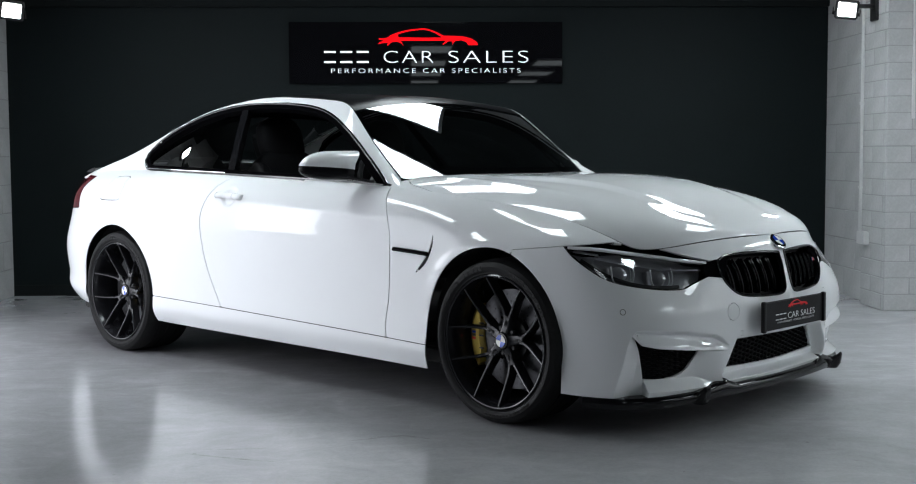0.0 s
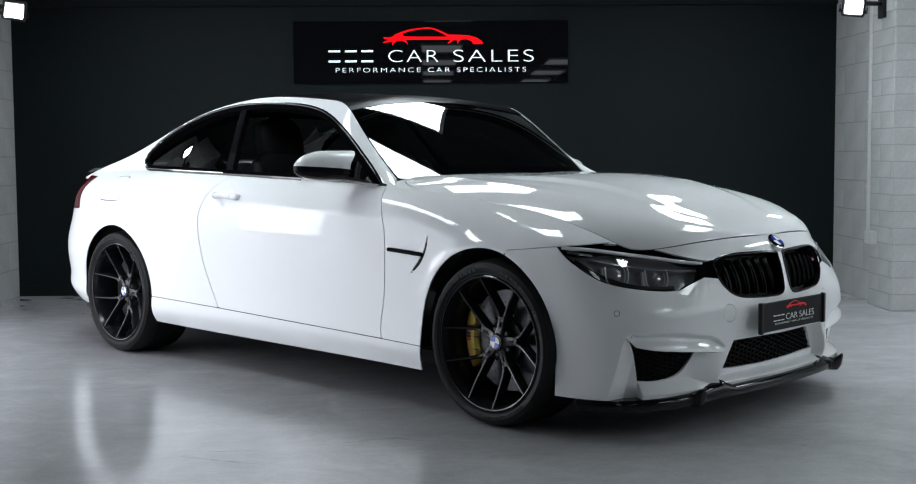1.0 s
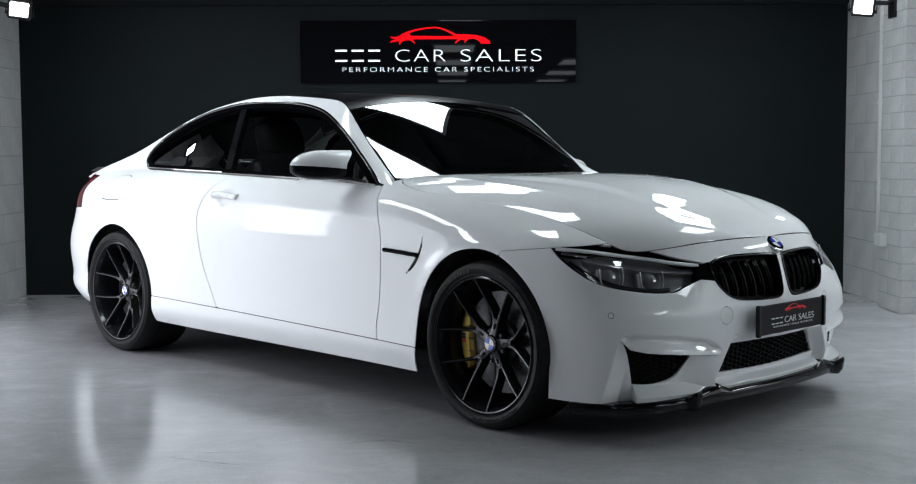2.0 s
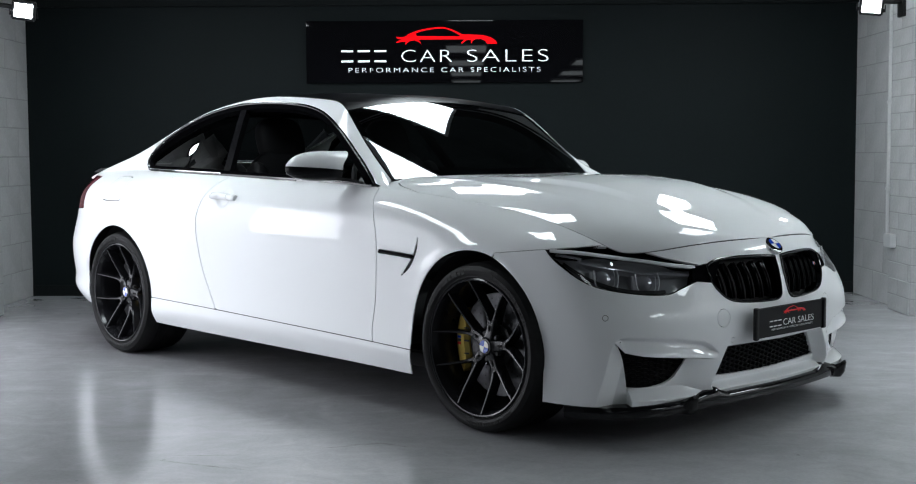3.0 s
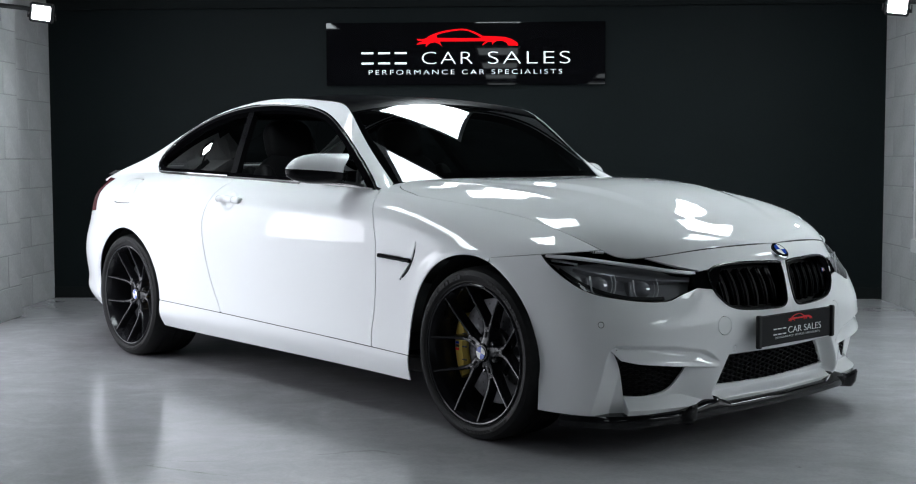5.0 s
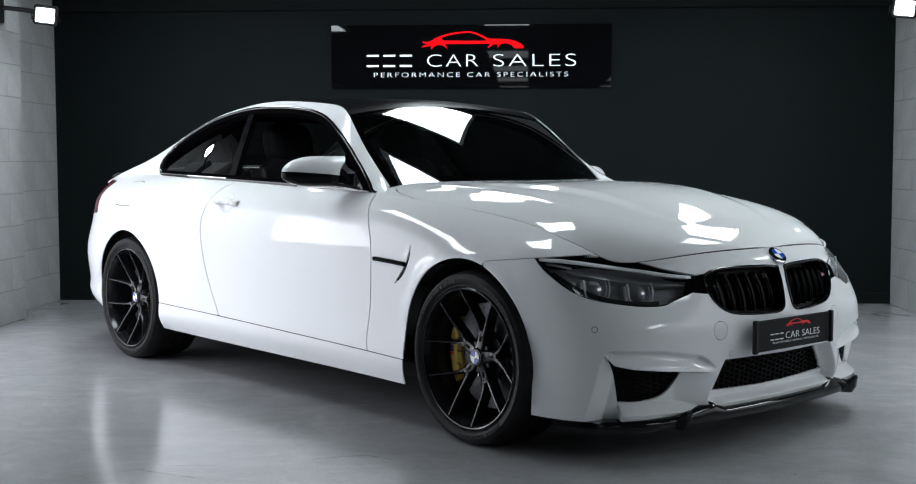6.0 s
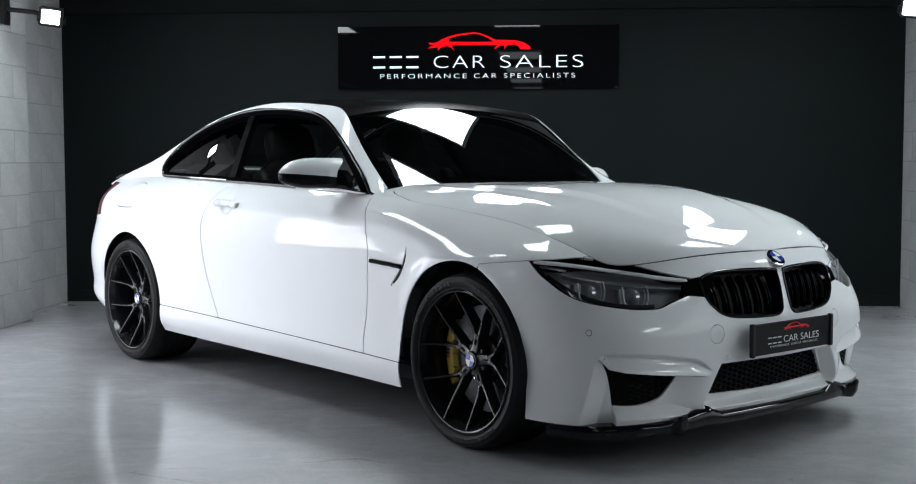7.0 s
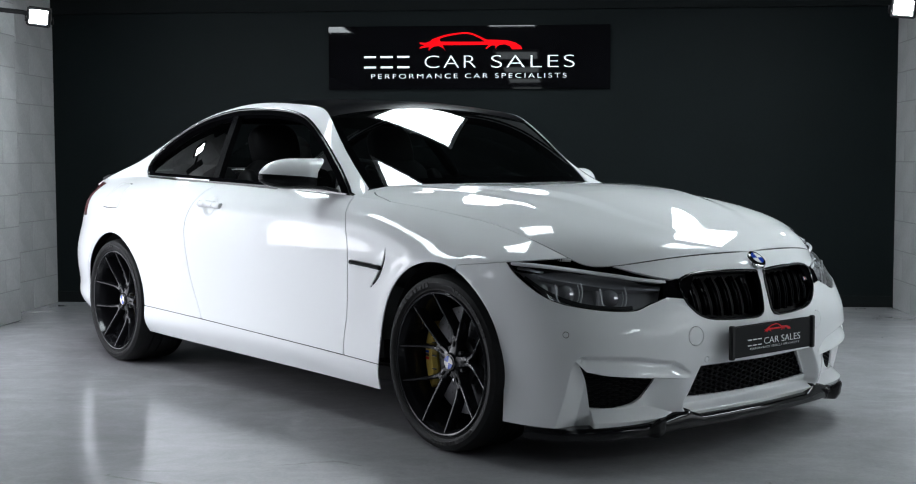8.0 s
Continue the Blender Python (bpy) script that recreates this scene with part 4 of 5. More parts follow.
both("door_handle", bm, "paint", "white bow door handle", 60)

# bead round the side windows
p, n = outline_on(SIDE, GX, GZ, DLO[2:-6:2], .0)
both("window_bead", sweep(p, [(-.004, -.004), (.010, -.004), (.011, .001), (.006, .005), (.0, .005), (-.004, .001)], ups=n), "gloss", "gloss black window bead", 60)

# black lip on the boot lid
q = [Vector((-.945 + .08 * (y / .56)**4, y, 1.000 - .004 * (y / .56)**4)) for y in np.linspace(-.57, .57, 41)]
part("boot_spoiler", sweep(q, [(-.045, -.006), (-.02, .008), (.012, .020), (.018, .018), (.014, .004), (.0, -.010)]), "carbon", car, "gloss carbon boot lip", 50)

# chrome strip under the windows
q = [Vector((x, -belt_h(x) - .004, belt_z(x) + .004)) for x in np.linspace(.02, 2.05, 50)]
both("belt_strip", sweep(q, [(-.003, -.004), (.004, -.003), (.004, .004), (-.003, .005)]), "gloss", "gloss black belt moulding", 50)
q = [Vector((x, -belt_h(x) - .006, belt_z(x) + .011)) for x in np.linspace(-.02, .86, 40)]
both("belt_trim", sweep(q, [(-.0015, -.002), (.002, -.002), (.002, .002), (-.0015, .002)]), "chrome", "thin chrome line", 50)


# door mirrors
def mirror_shell(z0, z1, grow=0.0):
    """An egg-shaped shell, blunt at the inner end, from the inner end to the outer tip between two heights."""
    bm = bmesh.new()
    rows, mid = [], 1.026
    us = np.sin(np.linspace(0, math.pi / 2, 33))
    k = np.sqrt(np.maximum(0, 1 - np.maximum(0, (us - .42) / .58)**2.3))
    tops, lows, fronts = .081 * k, .052 * k, np.interp(us, [0, .25, 1], [.060, .074, .074]) * k
    for u, up, down, fr in zip(us, tops, lows, fronts):
        y, cx = -.852 - .258 * u, 1.902 - .086 * u
        ring = []
        for j in range(28):
            a = 2 * math.pi * j / 28
            c, s = math.cos(a), math.sin(a)
            px = cx + (fr + grow) * (math.copysign(abs(c)**.85, c) if c > 0 else c * .72)
            pz = mid + (up if s > 0 else down) * math.copysign(abs(s)**.85, s)
            rise = (pz - mid) / .080
            waist = float(np.interp(rise, [-.65, -.3, 0, .35, .7, 1], [.060, .056, .060, .052, .022, 0]))
            ring.append(bm.verts.new((px, y - (1 - u)**3 * waist, min(max(pz, z0 - .018 * (1 - u)), z1 - .018 * (1 - u)))))
        rows.append(ring)
    for a, b in zip(rows, rows[1:]):
        for j in range(28):
            bm.faces.new((a[j], a[(j + 1) % 28], b[(j + 1) % 28], b[j]))
    bm.faces.new(rows[0])
    bm.faces.new(rows[-1][::-1])
    bmesh.ops.remove_doubles(bm, verts=bm.verts, dist=2e-4)
    return bm


for side in (-1, 1):
    mir = new("door_mirror")
    mir.parent = car
    if side > 0:
        mir.location = (-.14, -.04, -.05)
    tagged(mir, "white door mirror with black lower half")
    for nm, mt, args in (("mirror_cap", "paint", (1.041, 2.0)), ("mirror_base", "mirror_black", (.0, 1.0405, -.002))):
        bm = mirror_shell(*args)
        part(nm, bm if side < 0 else mirrored(bm), mt, mir, "", 50)
    stalk = [(1.885, -.95, .988), (1.905, -.905, .984), (1.935, -.862, .978), (1.965, -.81, .966)]
    bm = sweep(stalk, [(-.045, -.010), (.035, -.006), (.040, .006), (-.04, .009)])
    part("mirror_arm", bm if side < 0 else mirrored(bm), "gloss", mir, "", 50)
    bm = boxed((1.836, -1.050, 1.000), (1.840, -.95, 1.070), .0015)
    part("mirror_glass", bm if side < 0 else mirrored(bm), "chrome", mir)


# nose badge
p, n = spot(BODY, HF, Z, .0, .722, .0)
n = Vector((.64, 0, .77))
m = Matrix.Translation((p[0], 0, p[2] + .002)) @ n.to_track_quat("Z", "Y").to_matrix().to_4x4()
bm = lathe([(0, .006), (.030, .0055), (.037, .004), (.041, .0), (.041, -.01)], 48, "z")
bmesh.ops.transform(bm, matrix=m, verts=bm.verts)
badge = part("round_badge", bm, "chrome", car, "round blue and white badge with a dark ring", 40)
bm = lathe([(.0285, .0068), (.0375, .0052), (.0375, .0045), (.0285, .006)], 48, "z")
bmesh.ops.transform(bm, matrix=m, verts=bm.verts)
part("badge_ring", bm, "gloss", badge, "", 40)
roundel_quarters(badge, lambda u, v: m @ Vector((u * .0275, v * .0275, .0075)))


# writing
def writing(name, text, size, mat, parent, m, depth=.0015, label="", spread=1.0, thick=.004):
    """Raised letters that fill a width and a height, centred in the plane of m."""
    cu = bpy.data.curves.new(name, "FONT")
    cu.body, cu.extrude, cu.space_character, cu.offset = text, .5, spread, thick
    ob = bpy.data.objects.new(name, cu)
    me = bpy.data.meshes.new_from_object(ob)
    bpy.data.objects.remove(ob)
    co = np.array([v.co for v in me.vertices])
    lo, hi = co.min(0), co.max(0)
    me.transform(m @ Matrix.Diagonal((size[0] / (hi[0] - lo[0]), size[1] / (hi[1] - lo[1]), depth, 1)) @ Matrix.Translation((-(lo + hi) / 2).tolist()))
    me.materials.clear()
    me.materials.append(M[mat])
    o = new(name, me)
    o.parent = parent
    return tagged(o, label)


def slab(pts, m, depth=.002):
    """A flat plate with the outline pts in the plane of m."""
    bm = bmesh.new()
    a = [bm.verts.new(m @ Vector((u, v, 0))) for u, v in pts]
    b = [bm.verts.new(m @ Vector((u, v, depth))) for u, v in pts]
    bm.faces.new(a[::-1])
    bm.faces.new(b)
    for i in range(len(a)):
        bm.faces.new((a[i], a[(i + 1) % len(a)], b[(i + 1) % len(a)], b[i]))
    return bm


def arc_strip(pts, half, m, depth=.002):
    """A ribbon of varying half width along a smooth line in the plane of m."""
    f = spline(np.arange(len(pts)), np.array(pts))
    q = f(np.linspace(0, len(pts) - 1, 40))
    t = np.gradient(q, axis=0)
    n = np.stack([-t[:, 1], t[:, 0]], 1) / np.linalg.norm(t, axis=1, keepdims=True)
    w = np.interp(np.linspace(0, 1, 40), np.linspace(0, 1, len(half)), half)[:, None]
    return slab([tuple(v) for v in q + n * w] + [tuple(v) for v in (q - n * w)[::-1]], m, depth)


def car_mark(parent, m, w, mat="red"):
    """The red car outline of the dealer's mark, w wide, as plain shapes."""
    body = [(-0.484, 0.049), (-0.424, 0.045), (-0.359, 0.067), (-0.293, 0.082), (-0.284, 0.056), (-0.069, 0.052), (0.146, 0.052), (0.155, 0.071), (0.249, 0.069), (0.361, 0.062),
            (0.436, 0.041), (0.488, 0.007), (0.497, -0.022), (0.402, -0.022), (0.383, 0.007), (0.338, 0.026), (0.282, 0.022), (0.258, 0.004), (0.245, -0.019), (0.245, 0.015),
            (0.207, 0.017), (0.155, -0.019), (0.148, -0.011), (0.183, 0.022), (0.146, 0.022), (-0.265, 0.022), (-0.252, 0.000), (-0.237, -0.028), (-0.260, -0.004), (-0.303, 0.015),
            (-0.350, 0.009), (-0.379, -0.011), (-0.393, -0.030), (-0.398, -0.019), (-0.387, 0.004), (-0.434, 0.000), (-0.490, -0.009), (-0.471, 0.009), (-0.428, 0.022), (-0.477, 0.034)]
    part("mark_body", slab([(a * w, b * w) for a, b in body], m), mat, parent)
    part("mark_roof", arc_strip([(-0.372 * w, 0.060 * w), (-0.293 * w, 0.093 * w), (-0.200 * w, 0.118 * w), (-0.088 * w, 0.133 * w), (-0.004 * w, 0.131 * w), (0.080 * w, 0.101 * w), (0.155 * w, 0.060 * w)], [.011 * w, .009 * w, .007 * w, .007 * w, .011 * w], m), mat, parent)


def dealer_bars(parent, m, x0, x1, h, mat):
    """Plain bars in place of the dealer's initials."""
    w = (x1 - x0) / 3
    for i in range(3):
        a, b = x0 + i * w + w * .08, x0 + i * w + w * .80
        for v in (-.5, .34):
            part("mark_bar", slab([(a, v * h), (b, v * h), (b, v * h + .16 * h), (a, v * h + .16 * h)], m), mat, parent)


# dealer plate on the nose
plate = new("number_plate_holder")
plate.parent = car
tagged(plate, "black dealer plate with white and red print")
PX, PZ = 3.634, .437
pm = pose(PX, 0, PZ) @ pose(0, 0, 0, 90, 0, 90)
part("plate_board", boxed((-.247, -.058, -.010), (.247, .058, 0), .003, pm), "plate", plate)
for sx in (-1, 1):
    part("end_cap", boxed((sx * .247 - .010, -.062, -.011), (sx * .247 + .010, .062, .007), .003, pm), "satin", plate)
part("plate_mount", boxed((-.18, -.040, -.045), (.18, .040, -.011), .004, pm), "satin", plate)
car_mark(plate, pm @ pose(.020, .027, .0006), .165)
dealer_bars(plate, pm @ pose(0, -.008, .0006), -.160, -.070, .0245, "letter")
writing("plate_words", "CAR SALES", (.226, .0245), "letter", plate, pm @ pose(.053, -.008, .001), .0008, thick=-.012)
tagged(writing("plate_small_words", "PERFORMANCE VEHICLE SPECIALISTS", (.300, .0075), "letter", plate, pm @ pose(.007, -.031, .001), .0006, spread=1.35, thick=-.016), kind="stuff")

# cabin
cab = new("cabin")
cab.parent = car
tagged(cab, "black leather cabin seen through the glass")


def seat(x, y, back):
    s = new("car_seat")
    s.parent = cab
    bm = pillow((x - .08, y - .26, .40), (x + .52, y + .26, .59))
    part("cushion", bm, "leather", s, "", 60)
    bm = pillow((-.085, -.25, -.06), (.085, .25, .62), pose(x - .05, y, .52, 0, -back, 0))
    part("seat_back", bm, "leather", s, "", 60)
    bm = pillow((-.055, -.14, .55), (.065, .14, .80), pose(x - .05, y, .52, 0, -back, 0))
    part("headrest", bm, "leather", s, "", 60)
    for d in (-1, 1):
        bm = pillow((-.05, -.05, .0), (.13, .05, .54), pose(x - .05, y + d * .22, .52, 0, -back, 0))
        part("bolster", bm, "leather", s, "", 60)


seat(1.02, -.38, 18)
seat(1.02, .38, 18)
seat(.15, -.32, 25)
seat(.15, .32, 25)
part("dashboard", boxed((1.72, -.74, .62), (2.12, .74, .955), .06), "leather", cab, "", 60)
part("cabin_floor", boxed((-.3, -.74, .26), (2.2, .74, .34)), "liner", cab)
part("door_card", boxed((.2, -.80, .34), (2.1, -.76, .955), .015), "leather", cab, "", 60)
part("door_card", boxed((.2, .76, .34), (2.1, .80, .955), .015), "leather", cab, "", 60)
part("parcel_shelf", boxed((-.55, -.60, .93), (.05, .60, .96), .01), "leather", cab)
part("headliner", boxed((.65, -.50, 1.335), (1.40, .50, 1.345), .004), "liner", cab)
rim_path = [pose(1.62, -.38, .93, 0, 65, 0) @ Vector((.18 * math.cos(a), .18 * math.sin(a), 0)) for a in np.linspace(0, 2 * math.pi, 40, False)]
sw = part("steering_wheel", sweep(rim_path, circle(.014, 8), closed=True, ups=[(0.4, .1, .9)] * 40), "leather", cab, "", 60)
part("wheel_boss", boxed((-.07, -.07, -.02), (.07, .07, .02), .02, pose(1.62, -.38, .93, 0, 65, 0)), "leather", sw, "", 60)
part("inner_mirror", boxed((1.50, -.10, 1.235), (1.525, .13, 1.295), .012), "gloss", cab, "", 60)
part("mirror_foot", boxed((1.52, -.02, 1.26), (1.60, .03, 1.33), .01), "gloss", cab, "", 60)


# ---- the room ----
WALL_Y, LEFT_X, RIGHT_X, BACK_Y, CEIL = 9.735, -2.775, 3.606, -9.0, 2.55


def structure(name, bm, mat, label, category):
    return tagged(part(name, bm, mat, None), label, category, kind="structure")


structure("floor", boxed((LEFT_X - .2, BACK_Y - .2, -.12), (5.80, WALL_Y + .2, 0)), "floor", "glossy grey painted concrete floor with faint scuffs", "floor")


def floor_scuff(pts, half):
    """A thin dark rubbed line on the floor along a few points."""
    f = spline(np.arange(len(pts)), np.array(pts))
    q = f(np.linspace(0, len(pts) - 1, 25))
    t = np.gradient(q, axis=0)
    n = np.stack([-t[:, 1], t[:, 0]], 1) / np.linalg.norm(t, axis=1, keepdims=True)
    w = half * np.sin(np.linspace(.06, math.pi - .06, 25))[:, None]
    bm = bmesh.new()
    a, b = [[bm.verts.new((x, y, .0006)) for x, y in side] for side in (q + n * w, q - n * w)]
    for i in range(24):
        bm.faces.new((a[i], b[i], b[i + 1], a[i + 1]))
    part("scuff", bm, "scuff", bpy.data.objects["floor"])


floor_scuff([(.06, 4.69), (.20, 4.742), (.27, 4.768), (.33, 4.74), (.39, 4.70)], .010)
floor_scuff([(.15, 4.745), (.22, 4.755), (.30, 4.76)], .006)
floor_scuff([(-.47, 4.59), (-.33, 4.585), (-.20, 4.60)], .007)
floor_scuff([(-.52, 4.53), (-.37, 4.46), (-.14, 4.37)], .008)
structure("wall_north", boxed((LEFT_X - .2, WALL_Y, 0), (RIGHT_X + .2, WALL_Y + .2, CEIL)), "darkwall", "matt black painted back wall", "wall")
structure("baseboard", boxed((LEFT_X, WALL_Y - .012, 0), (RIGHT_X, WALL_Y, .085), .003), "ceiling", "black skirting along the back wall", "baseboard")
structure("beam", boxed((LEFT_X, WALL_Y - .04, 2.224), (RIGHT_X, WALL_Y, CEIL), .004), "ceiling", "black boxed beam along the top of the wall", "beam")
structure("ceiling", boxed((LEFT_X - .2, BACK_Y - .2, CEIL), (5.80, WALL_Y + .2, CEIL + .1)), "ceiling", "dark ceiling above the show bay", "ceiling")
# opening for the made-up fill window, out of view
SIDE_FILL_WIN = (3.8, 7.90, .0, 1.85)
bm = boxed((LEFT_X - .2, BACK_Y, 0), (LEFT_X, SIDE_FILL_WIN[0], CEIL))
box(bm, (LEFT_X - .2, SIDE_FILL_WIN[1], 0), (LEFT_X, WALL_Y, CEIL))
box(bm, (LEFT_X - .2, SIDE_FILL_WIN[0], SIDE_FILL_WIN[3]), (LEFT_X, SIDE_FILL_WIN[1], CEIL))
wall_w = structure("wall_west", bm, "joint", "white painted concrete block side wall", "wall")
OUT_X = 5.60
bm = boxed((RIGHT_X, 8.76, 0), (RIGHT_X + .2, WALL_Y, CEIL))
# opening for the second made-up fill window, out of view
EAST = (1.2, 6.2, .95, 2.35)
box(bm, (OUT_X, BACK_Y, 0), (OUT_X + .2, EAST[0], CEIL))
box(bm, (OUT_X, EAST[1], 0), (OUT_X + .2, 8.76, CEIL))
box(bm, (OUT_X, EAST[0], 0), (OUT_X + .2, EAST[1], EAST[2]))
box(bm, (OUT_X, EAST[0], EAST[3]), (OUT_X + .2, EAST[1], CEIL))
wall_e = structure("wall_east", bm, "joint", "white painted concrete block side wall", "wall")
structure("wall_south", boxed((LEFT_X - .2, BACK_Y - .2, 0), (5.80, BACK_Y, CEIL)), "block", "plain white wall closing the bay", "wall")


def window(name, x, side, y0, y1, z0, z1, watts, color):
    """A made-up framed window in a side wall out of view, with a fill lamp in its opening; side is the way into the
    room.
    """
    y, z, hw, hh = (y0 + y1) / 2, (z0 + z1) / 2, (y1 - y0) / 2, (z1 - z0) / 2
    w = empty(name, pose(x, y, z, 0, 0, 0 if side > 0 else 180), "white framed window out of view, added to hold a fill lamp", "window", kind="structure")
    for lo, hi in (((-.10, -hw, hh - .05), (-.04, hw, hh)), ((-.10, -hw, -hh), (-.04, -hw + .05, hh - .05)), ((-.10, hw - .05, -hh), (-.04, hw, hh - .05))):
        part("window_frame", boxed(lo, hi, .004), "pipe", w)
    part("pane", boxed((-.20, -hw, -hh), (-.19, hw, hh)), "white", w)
    fill_lamp(x - side * .08, side, y, z, "RECTANGLE", 2 * hw - .1, 2 * hh - .01, watts, color)


# area lamp added to brighten the car from the side
def fill_lamp(x, side, y, z, shape, sy, sz, watts, color):
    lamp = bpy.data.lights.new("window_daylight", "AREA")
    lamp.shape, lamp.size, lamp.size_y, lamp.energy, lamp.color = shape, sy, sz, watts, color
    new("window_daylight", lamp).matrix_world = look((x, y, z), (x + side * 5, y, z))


# added, unseen: brightens the car's near flank and the left floor
window("window_1", LEFT_X, 1, *SIDE_FILL_WIN, SIDE_FILL_WATTS, (.89, .91, 1.0))
# added lamp for the unseen bright opening mirrored in the door
fill_lamp(LEFT_X - .06, 1, 6.29, 1.03, "RECTANGLE", .46, .96, GLARE_WATTS, (.90, .91, 1.0))
# added, unseen: brightens the nose and the right floor
window("window_2", OUT_X, -1, *EAST, EAST_FILL_WATTS, (.95, .95, 1.0))
COL_L, COL_R = (-2.590, 8.05, 8.63), (3.540, 8.32, 8.76)
col_w = structure("column_west", boxed((LEFT_X, COL_L[1], 0), (COL_L[0], COL_L[2], CEIL), .003), "joint", "white painted block pier", "column")
col_e = structure("column_east", boxed((COL_R[0], COL_R[1], 0), (OUT_X, COL_R[2], CEIL), .003), "joint", "white painted block pier", "column")


def ceiling_panel(x, y, sx, sy, mat):
    p = empty("ceiling_light", pose(x, y, CEIL), "flat white lit ceiling panel in a thin grey frame", "ceiling light", "ceiling panels")
    part("diffuser", boxed((-sx / 2, -sy / 2, -.025), (sx / 2, sy / 2, -.015)), mat, p)
    bm = bmesh.new()
    e = .03
    for a, b in (((-sx / 2 - e, -sy / 2 - e, -.03), (sx / 2 + e, -sy / 2, 0)), ((-sx / 2 - e, sy / 2, -.03), (sx / 2 + e, sy / 2 + e, 0)),
                 ((-sx / 2 - e, -sy / 2, -.03), (-sx / 2, sy / 2, 0)), ((sx / 2, -sy / 2, -.03), (sx / 2 + e, sy / 2, 0))):
        box(bm, a, b)
    part("frame", bm, "panel_frame", p)
    return p


for y, mat in ((7.88, "led"), (5.83, "led"), (2.06, "led_dim"), (-.60, "led_dim"), (-3.25, "led_dim"), (-5.9, "led_dim")):
    for x in (-1.42, .615, 2.60):
        if (x, y) != (2.60, 2.06) and (x > 0 or mat == "led"):
            short = (x, y) == (.615, 5.83)
            ceiling_panel(x + (.04 if short else 0), y + (.16 if short else 0), .48 if short else .54, .50 if short else 1.15, mat)
# unseen outer row, added as fill for the nose and right floor
for y, mat in ((5.83, "led"), (3.80, "led_fill"), (1.80, "led_fill")):
    ceiling_panel(4.75, y, .66, 1.15, mat)


# flood lamps on brackets
def flood_lamp(lamp, plate_at, target, label):
    f = empty("flood_lamp", Matrix.Translation(lamp), label, "flood lamp", "flood lamps")
    m = look((0, 0, 0), Vector(target) - Vector(lamp), 7)
    bm = bmesh.new()
    box(bm, (-.075, -.064, -.02), (.075, .064, .035), .008)
    part("lamp_body", bm, "satin", f, "black cast housing", 40)
    f.children[-1].matrix_local = m
    for k in range(5):
        o = part("cooling_fin", boxed((-.07, -.062 + .03 * k, .035), (.07, -.057 + .03 * k, .055), .001), "satin", f)
        o.matrix_local = m
    o = part("lamp_face", boxed((-.056, -.044, -.0235), (.056, .044, -.0205), .001), "flood", f, "glowing white face")
    o.matrix_local = m
    loc = Vector(plate_at) - Vector(lamp)
    o = part("yoke", sweep([m @ Vector((-.086, -.0, .01)), m @ Vector((-.088, -.03, .05)), m @ Vector((0, -.04, .075)), m @ Vector((.088, -.03, .05)), m @ Vector((.086, 0, .01))],
                           [(-.003, -.012), (.003, -.012), (.003, .012), (-.003, .012)]), "satin", f)
    d = Vector((loc.x * .35, loc.y * .35, 0))
    part("arm", sweep([m @ Vector((0, .0, .05)), d + Vector((0, 0, loc.z * .6)), loc], circle(.016, 10)), "satin", f, "", 60)
    s = 1 if loc.x > 0 else -1
    part("wall_plate", boxed((loc.x - .012, loc.y - .055, loc.z - .10), (loc.x + .012, loc.y + .055, loc.z + .10), .003), "satin", f)
    return f


flood_lamp((-2.285, 8.32, 2.040), (COL_L[0] + .012, 8.28, 2.09), (-.4, 1.2, .9), "small black flood lamp lit white on a wall bracket")
flood_lamp((3.235, 8.27, 2.035), (COL_R[0] - .012, 8.55, 2.09), (1.0, 1.2, .8), "small black flood lamp lit white on a wall bracket")

# sign on the back wall
sign = empty("wall_sign", pose(.4435, WALL_Y, 1.87), "gloss black dealer sign with white words and red car", "sign")
sm = pose(0, -.031, 0, 90, 0, 0)
part("sign_board", boxed((-1.0585, -.030, -.236), (1.0585, 0, .236), .002), "acrylic", sign)
car_mark(sign, sm @ pose(.012, .075, 0), .785, "lit_red")
dealer_bars(sign, sm @ pose(0, -.032, 0), -.80, -.42, .092, "lit_letter")
writing("sign_word", "CAR", (.388, .092), "lit_letter", sign, sm @ pose(-.135, -.032, .001), .002, spread=1.15, thick=-.019)
writing("sign_word", "SALES", (.625, .092), "lit_letter", sign, sm @ pose(.482, -.032, .001), .002, spread=1.15, thick=-.019)
tagged(writing("sign_line", "PERFORMANCE CAR SPECIALISTS", (1.470, .034), "lit_letter", sign, sm @ pose(.0, -.138, .001), .002, spread=1.35, thick=-.016), kind="stuff")

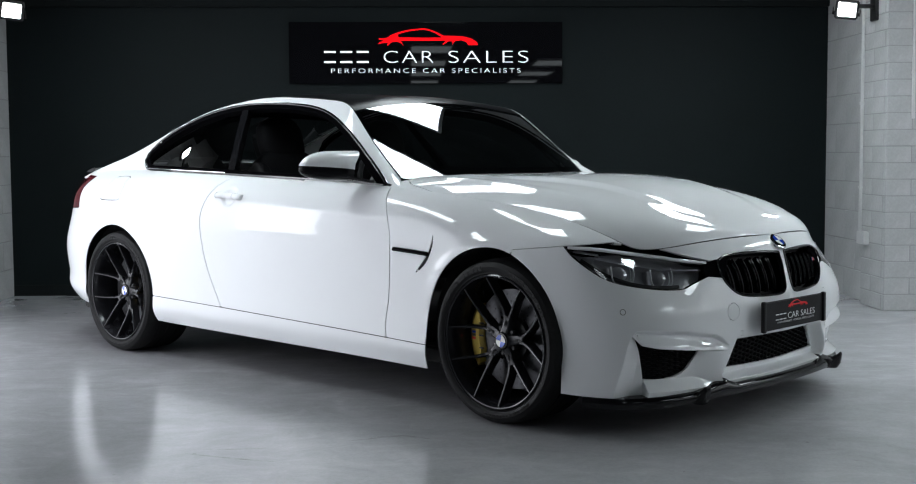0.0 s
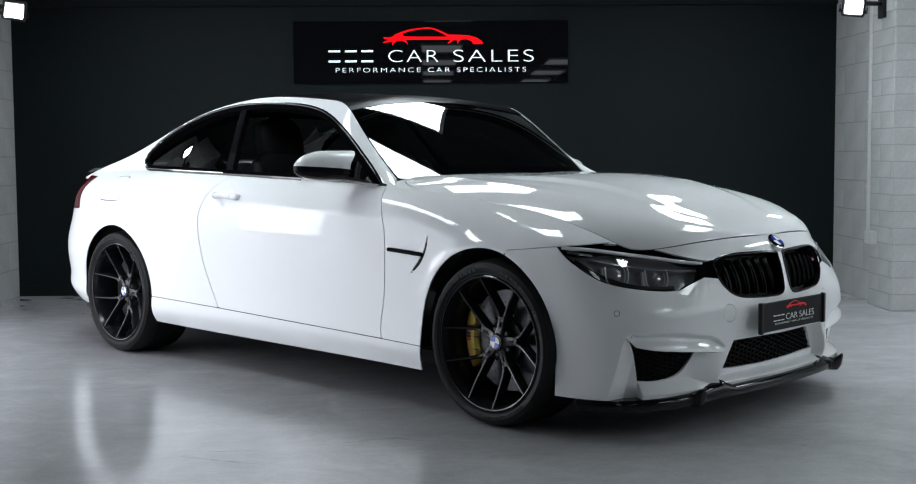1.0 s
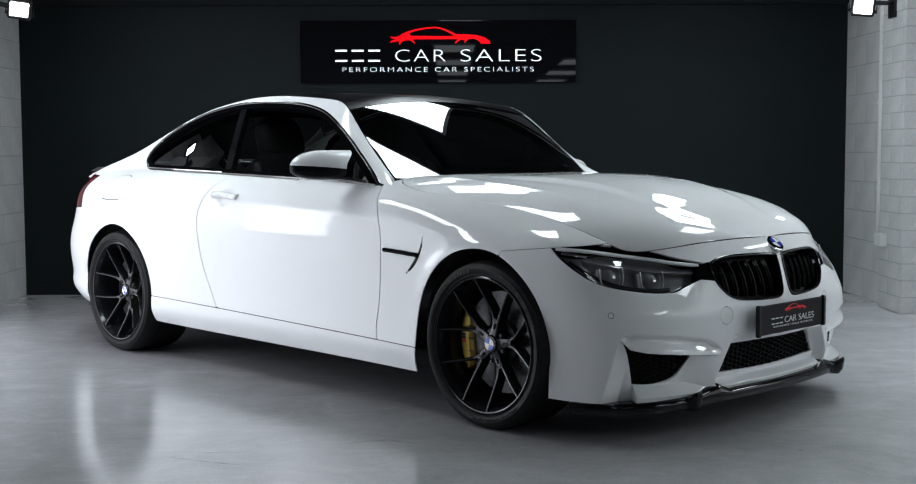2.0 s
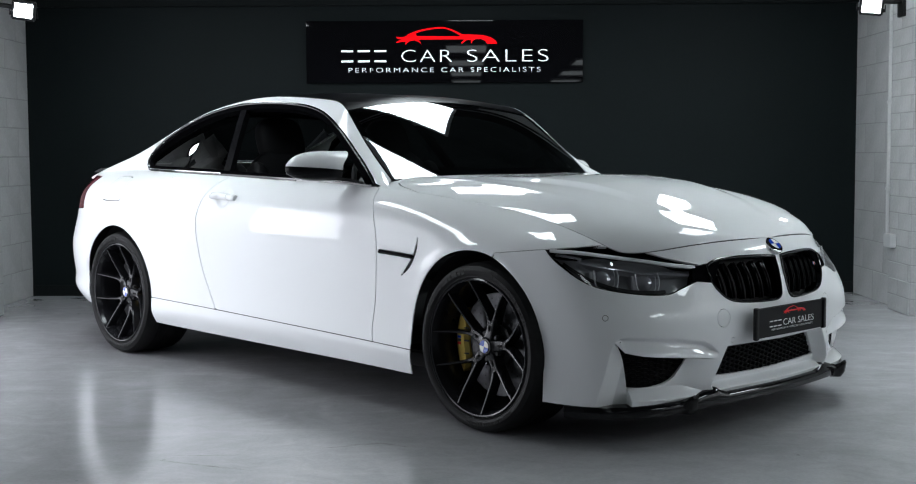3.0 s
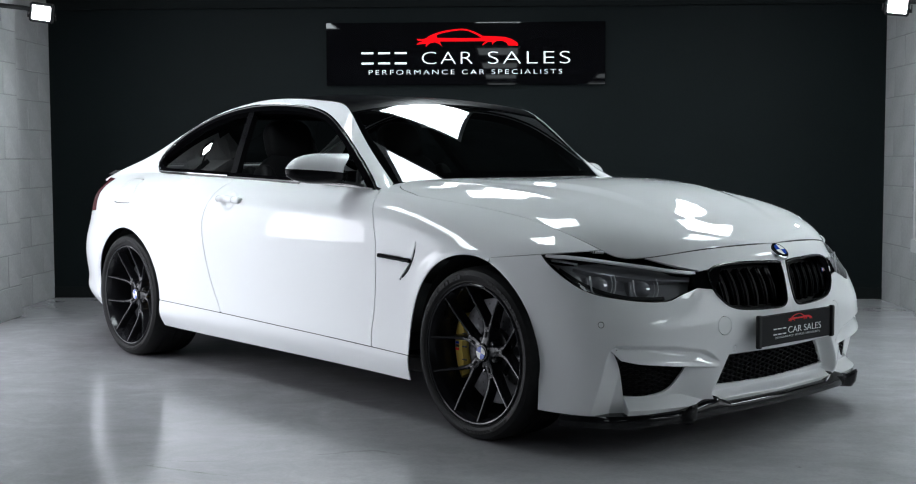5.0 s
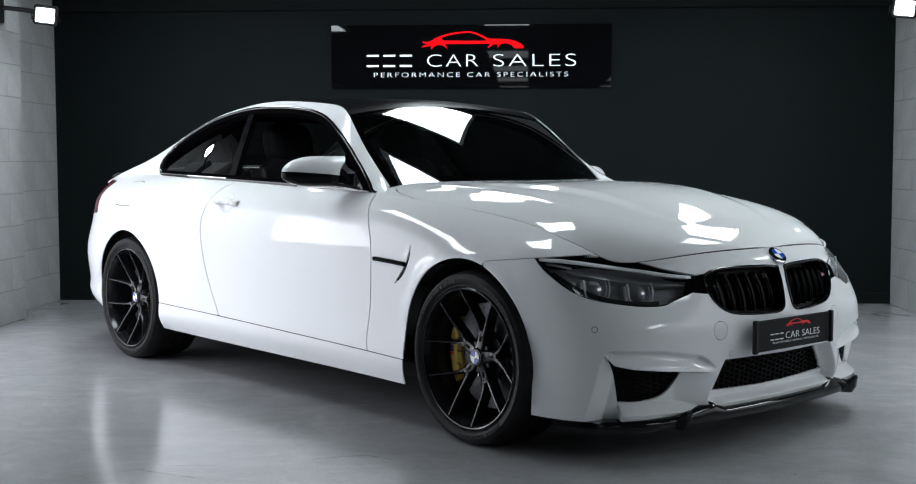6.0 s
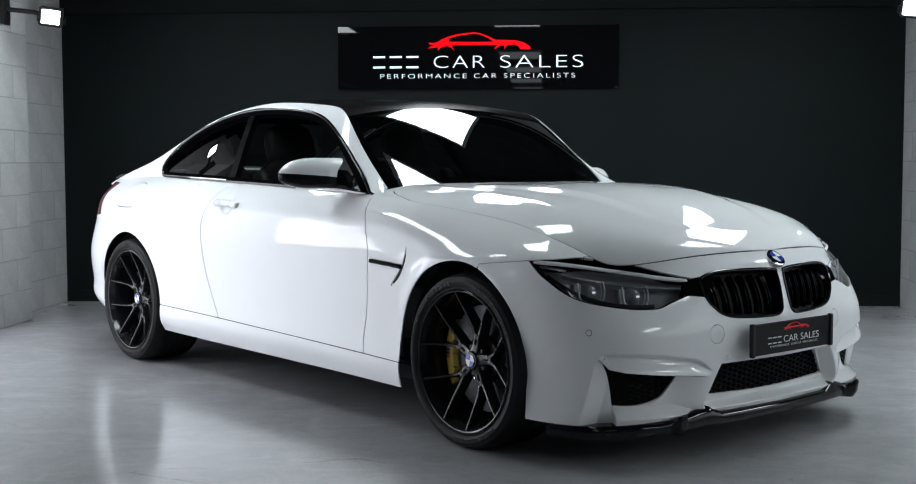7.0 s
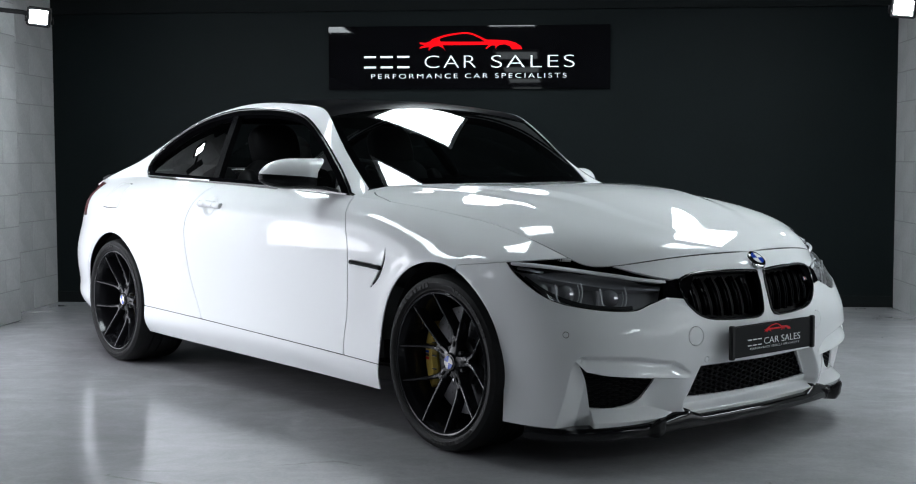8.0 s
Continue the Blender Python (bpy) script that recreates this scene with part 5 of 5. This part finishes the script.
# conduits
for px, py, z0, z1, box_z in ((COL_R[0] - .014, COL_R[2] - .012, .525, CEIL, .480), (3.715, COL_R[1] - .012, 1.31, CEIL, None)):
    c = empty("conduit", pose(px, py, z0), "white plastic cable conduit clipped to the wall", "conduit")
    part("tube", boxed((-.010, -.011, 0), (.010, .011, z1 - z0), .003), "pipe", c)
    for z in (.30, .895):
        part("clip", boxed((-.016, -.014, z), (.016, .012, z + .02), .002), "pipe", c)
    if box_z:
        part("socket_box", boxed((-.03, -.150, box_z - z0 - .045), (.013, -.012, box_z - z0 + .045), .004), "pipe", c)


# ---- blocks of the side walls and piers ----
def block_mesh(name, depth, length, height):
    bm = boxed((-depth / 2, -length / 2, -height / 2), (depth / 2, length / 2, height / 2))
    bmesh.ops.bevel(bm, geom=list(bm.edges), offset=.0022, segments=1, affect="EDGES")
    me = bpy.data.meshes.new(name)
    bm.to_mesh(me)
    bm.free()
    me.materials.append(M["block"])
    return me


def lay_blocks(parent, x, y0, y1, course, length, gap=.006, along="y", top=2.36):
    """Courses of blocks from y0 to y1 on a face; half blocks where a course is broken."""
    cache = {}
    row, z = 0, 0.0
    while z < top:
        a = y1 - (length / 2 if row % 2 else 0)
        cells = [(a, y1)] if row % 2 else []
        while a > y0:
            cells.append((max(a - length, y0), a))
            a -= length
        for lo, hi in cells:
            size = round(hi - lo - gap, 3)
            if size < .03:
                continue
            if size not in cache:
                cache[size] = block_mesh("block", .012, size, course - gap)
            ob = new("block", cache[size])
            ob.parent = parent
            mid, jit = (lo + hi) / 2, random.uniform(-.0008, .0008)
            ob.matrix_local = pose(x + jit, mid, z + course / 2) if along == "y" else pose(mid, x + jit, z + course / 2, 0, 0, 90)
        z += course
        row += 1


lay_blocks(wall_w, LEFT_X - .0042, COL_L[2] + .004, WALL_Y - .004, .2165, .45)
lay_blocks(wall_e, RIGHT_X + .0042, COL_R[2] + .004, WALL_Y - .004, .2165, .45)
lay_blocks(col_w, COL_L[0] - .0042, COL_L[1], COL_L[2], .2165, .45)
lay_blocks(col_e, COL_R[0] + .0042, COL_R[1], COL_R[2], .1125, .39)
lay_blocks(col_e, COL_R[1] + .0042, COL_R[0] - .002, 4.30, .1125, .39, along="x")
lay_blocks(col_w, COL_L[1] + .0042, LEFT_X, COL_L[0] - .004, .2165, .45, along="x")
